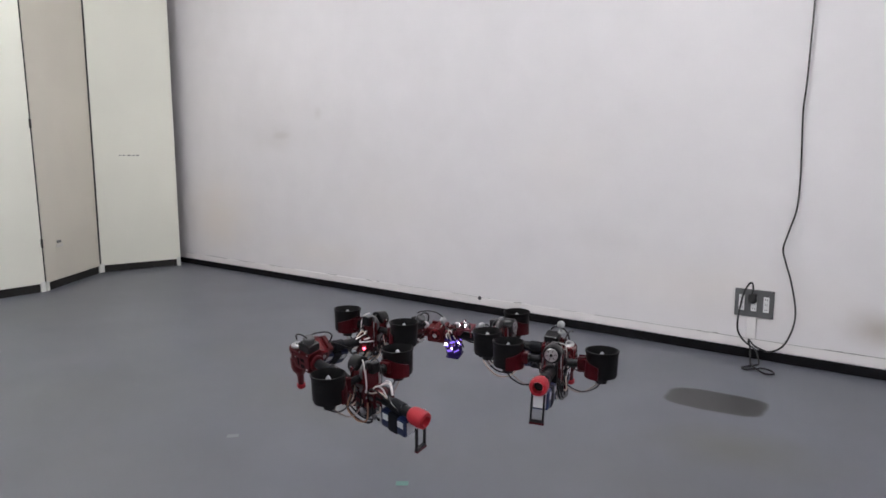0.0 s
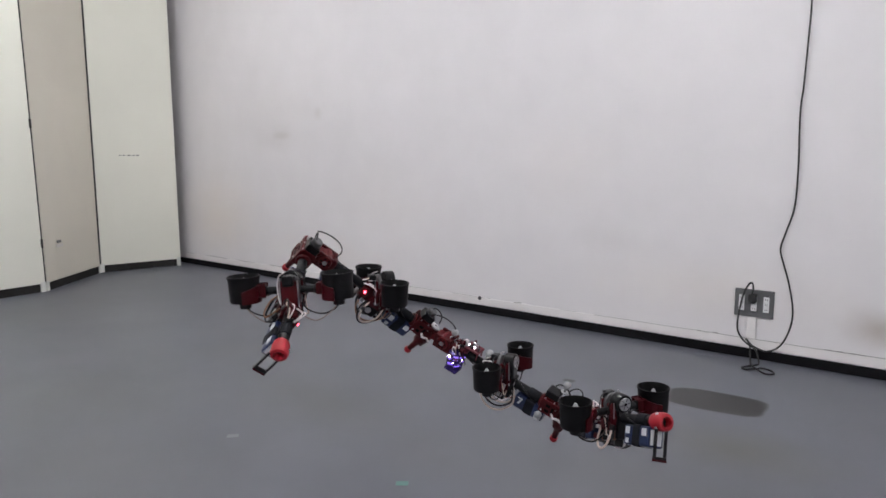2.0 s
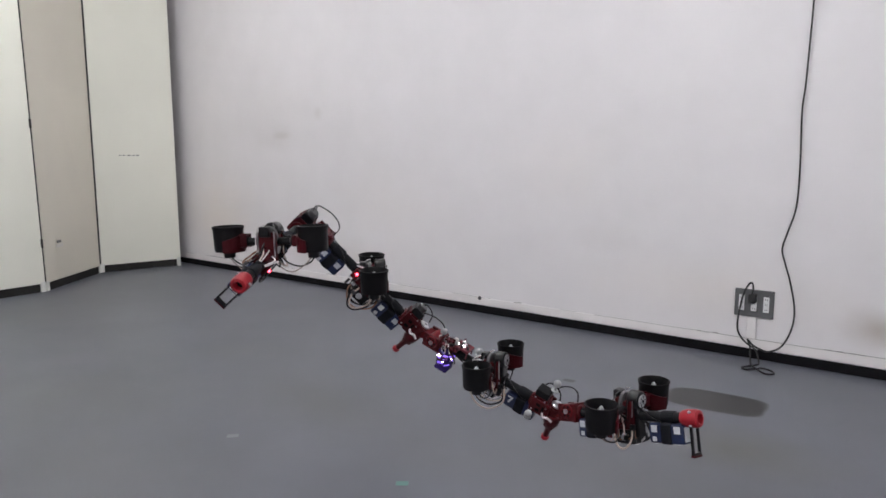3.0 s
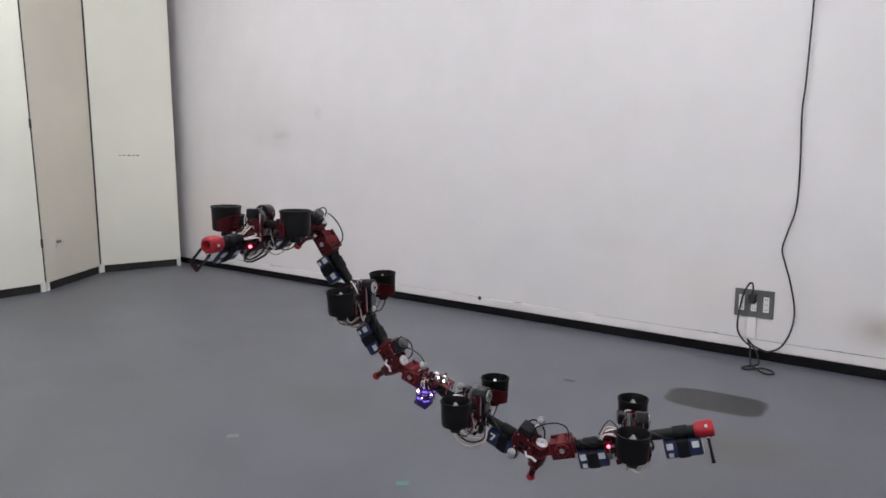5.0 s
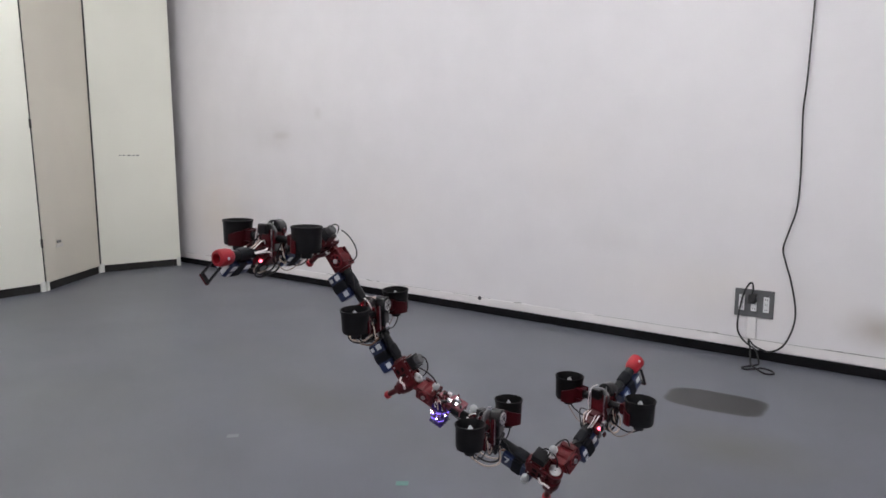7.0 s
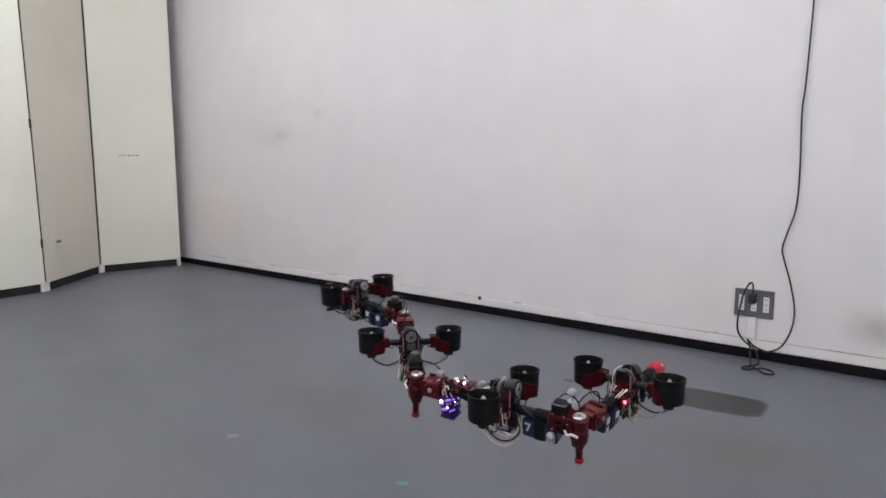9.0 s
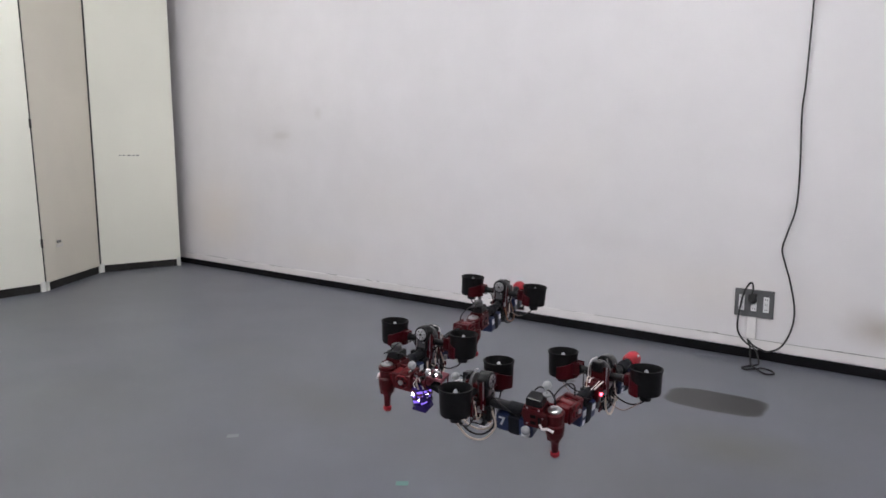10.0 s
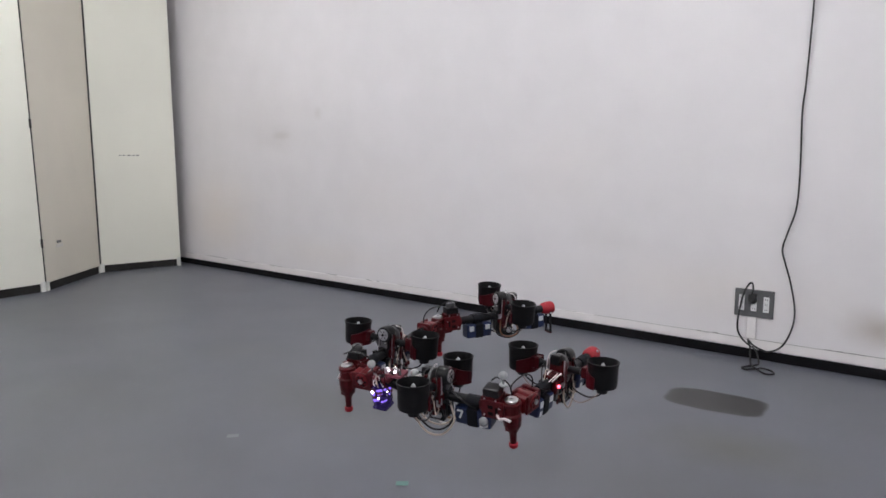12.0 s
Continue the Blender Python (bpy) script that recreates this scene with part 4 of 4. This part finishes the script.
LINK_3 = [
    (0.0, -26.3, -1.3, 18),
    (0.5, -25.9, -11.0, 17),
    (1.0, -26.2, -18.2, 13),
    (1.5, -29.8, -21.8, 9),
    (2.0, -28.9, -22.6, 12),
    (2.5, -28.5, -22.8, 13),
    (3.0, -28.6, -22.3, 14),
    (3.2, -29.6, -22.7, 15),
    (4.8, -28.0, -20.9, 16),
    (5.0, -30.3, -20.2, 13),
    (5.5, -33.3, -18.7, 10),
    (6.0, -32.5, -19.3, 11),
    (6.5, -33.1, -21.8, 20),
    (7.0, -30.8, -22.4, 24),
    (7.2, -28.9, -23.5, 19),
    (8.8, -31.5, -4.4, 12),
    (9.0, -31.6, -3.2, 12),
    (9.5, -31.6, -4.3, 14),
    (9.8, -30.7, -4.3, 16),
    (10.0, -29.7, -4.4, 15),
    (10.5, -30.0, -3.0, 14),
    (11.0, -30.9, -3.1, 14),
    (11.5, -29.1, -2.2, 14),
    (12.0, -27.8, -1.8, 13),
]
ARM_3 = [
    (0.0, -117.6, -0.030),
    (0.5, -121.2, -0.039),
    (1.0, -123.3, -0.033),
    (1.5, -122.7, -0.014),
    (2.0, -122.0, -0.009),
    (2.5, -121.5, 0.001),
    (3.0, -121.4, -0.004),
    (3.2, -119.9, 0.006),
    (4.8, -118.0, 0.008),
    (5.0, -119.2, 0.009),
    (5.5, -121.5, -0.000),
    (6.0, -121.5, -0.002),
    (6.5, -120.5, 0.016),
    (7.0, -118.5, 0.016),
    (7.2, -117.7, 0.017),
    (8.8, -122.3, -0.033),
    (9.0, -121.4, 0.007),
    (9.5, -122.2, -0.013),
    (9.8, -120.6, 0.002),
    (10.0, -120.1, -0.016),
    (10.5, -120.5, -0.008),
    (11.0, -122.2, -0.006),
    (11.5, -120.4, 0.000),
    (12.0, -119.4, -0.005),
]
LINK_4 = [
    (0.0, -109.5, 4.6, -2),
    (0.5, -97.3, 11.9, -4),
    (1.0, -87.1, 15.3, -8),
    (1.5, -77.4, 18.1, -13),
    (2.0, -67.4, 16.7, -16),
    (2.5, -57.3, 15.0, -16),
    (3.0, -48.0, 13.5, -8),
    (3.2, -44.1, 14.4, -1),
    (4.8, -17.8, 14.6, 6),
    (5.0, -15.3, 14.1, 9),
    (5.5, -1.8, 16.9, 10),
    (6.0, 14.1, 21.2, 9),
    (6.5, 29.1, 28.7, 8),
    (7.0, 39.8, 34.2, 8),
    (7.2, 38.5, 34.6, 8),
    (8.8, 47.4, 6.3, 8),
    (9.0, 48.0, 6.0, 8),
    (9.5, 48.5, 6.5, 8),
    (9.8, 48.9, 6.3, 8),
    (10.0, 50.4, 6.4, 8),
    (10.5, 50.3, 5.9, 8),
    (11.0, 49.8, 5.5, 8),
    (11.5, 51.1, 5.3, 8),
    (12.0, 51.9, 4.9, 8),
]
ARM_4 = [
    (0.0, -198.6, 0.009),
    (0.5, -184.7, -0.004),
    (1.0, -178.0, 0.024),
    (1.5, -165.5, -0.002),
    (2.0, -154.5, -0.006),
    (2.5, -144.1, -0.010),
    (3.0, -135.9, -0.020),
    (3.2, -131.8, -0.019),
    (4.8, -110.1, -0.003),
    (5.0, -105.8, -0.021),
    (5.5, -90.6, -0.009),
    (6.0, -74.2, -0.010),
    (6.5, -64.7, 0.022),
    (7.0, -46.4, 0.000),
    (7.2, -48.5, 0.009),
    (8.8, -41.7, -0.004),
    (9.0, -41.2, -0.003),
    (9.5, -41.1, 0.007),
    (9.8, -40.9, 0.004),
    (10.0, -39.3, -0.004),
    (10.5, -39.3, 0.012),
    (11.0, -39.1, -0.005),
    (11.5, -38.3, -0.003),
    (12.0, -37.3, -0.014),
]


def basis(x, z, place):
    y = z.cross(x).normalized()
    m = Matrix((x, y, z)).transposed().to_4x4()
    m.translation = place
    return m


def chain_at(t):
    base = Vector(glide(BASE, t))
    ways, ups = [], []
    for rows in (LINK_1, LINK_2, LINK_3, LINK_4):
        az, el, lean = (radians(v) for v in glide(rows, t))
        d = Vector((math.cos(el) * math.cos(az), math.cos(el) * math.sin(az), math.sin(el)))
        up = (Vector((0, 0, 1)) - d * d.z).normalized()
        ways.append(d)
        ups.append((up * math.cos(lean) + d.cross(up) * math.sin(lean)).normalized())
    j2 = Vector((0, 0, 0))
    j1 = j2 - 0.424 * ways[1]
    j3 = j2 + 0.424 * ways[2]
    starts = (j1, j1, j2, j3)
    mids = (j1 - 0.2200 * ways[0], j1 + 0.2452 * ways[1], j2 + 0.2444 * ways[2], j3 + 0.2150 * ways[3])
    links = [basis(d, u, p) for d, u, p in zip(ways, ups, starts)]
    arms = []
    for rows, d, p, high in zip((ARM_1, ARM_2, ARM_3, ARM_4), ways, mids, (0.0357, 0.0331, 0.0280, 0.0260)):
        head, lift = glide(rows, t)
        v = Vector((math.cos(radians(head)), math.sin(radians(head)), lift))
        a = (v - d * v.dot(d)).normalized()
        n = (Vector((0, 0, 1)) - a * a.z).normalized()
        arms.append(basis(-a.cross(n), n, p + high * n))
    return base, links, arms


def motions():
    sway = [(0.0, 7), (0.5, 7), (1.0, 3), (1.5, -4), (2.0, -4), (2.5, 15), (3.0, 3), (4.0, 3), (5.0, 3), (5.5, 0), (6.0, 0), (6.5, 6), (7.0, 7), (8.0, 4), (9.0, 3), (9.5, 7), (10.0, 3), (11.0, 3), (12.0, 4)]
    walk(hanging, [(t, pose(mm / 1000, 0, 0)) for t, mm in sway])
    steps = [k * 0.1 for k in range(121)]
    poses = [chain_at(t) for t in steps]
    walk(robot, [(t, Matrix.Translation(p[0])) for t, p in zip(steps, poses)])
    for i in range(4):
        walk(links[i], [(t, p[1][i]) for t, p in zip(steps, poses)])
        walk(arms[i], [(t, p[2][i]) for t, p in zip(steps, poses)])


room = build_room()
build_ceiling_lamps()
build_screen()
build_outlet(room)
hanging = build_cord()
build_floor_bits()
robot, links, arms = build_robot()
motions()
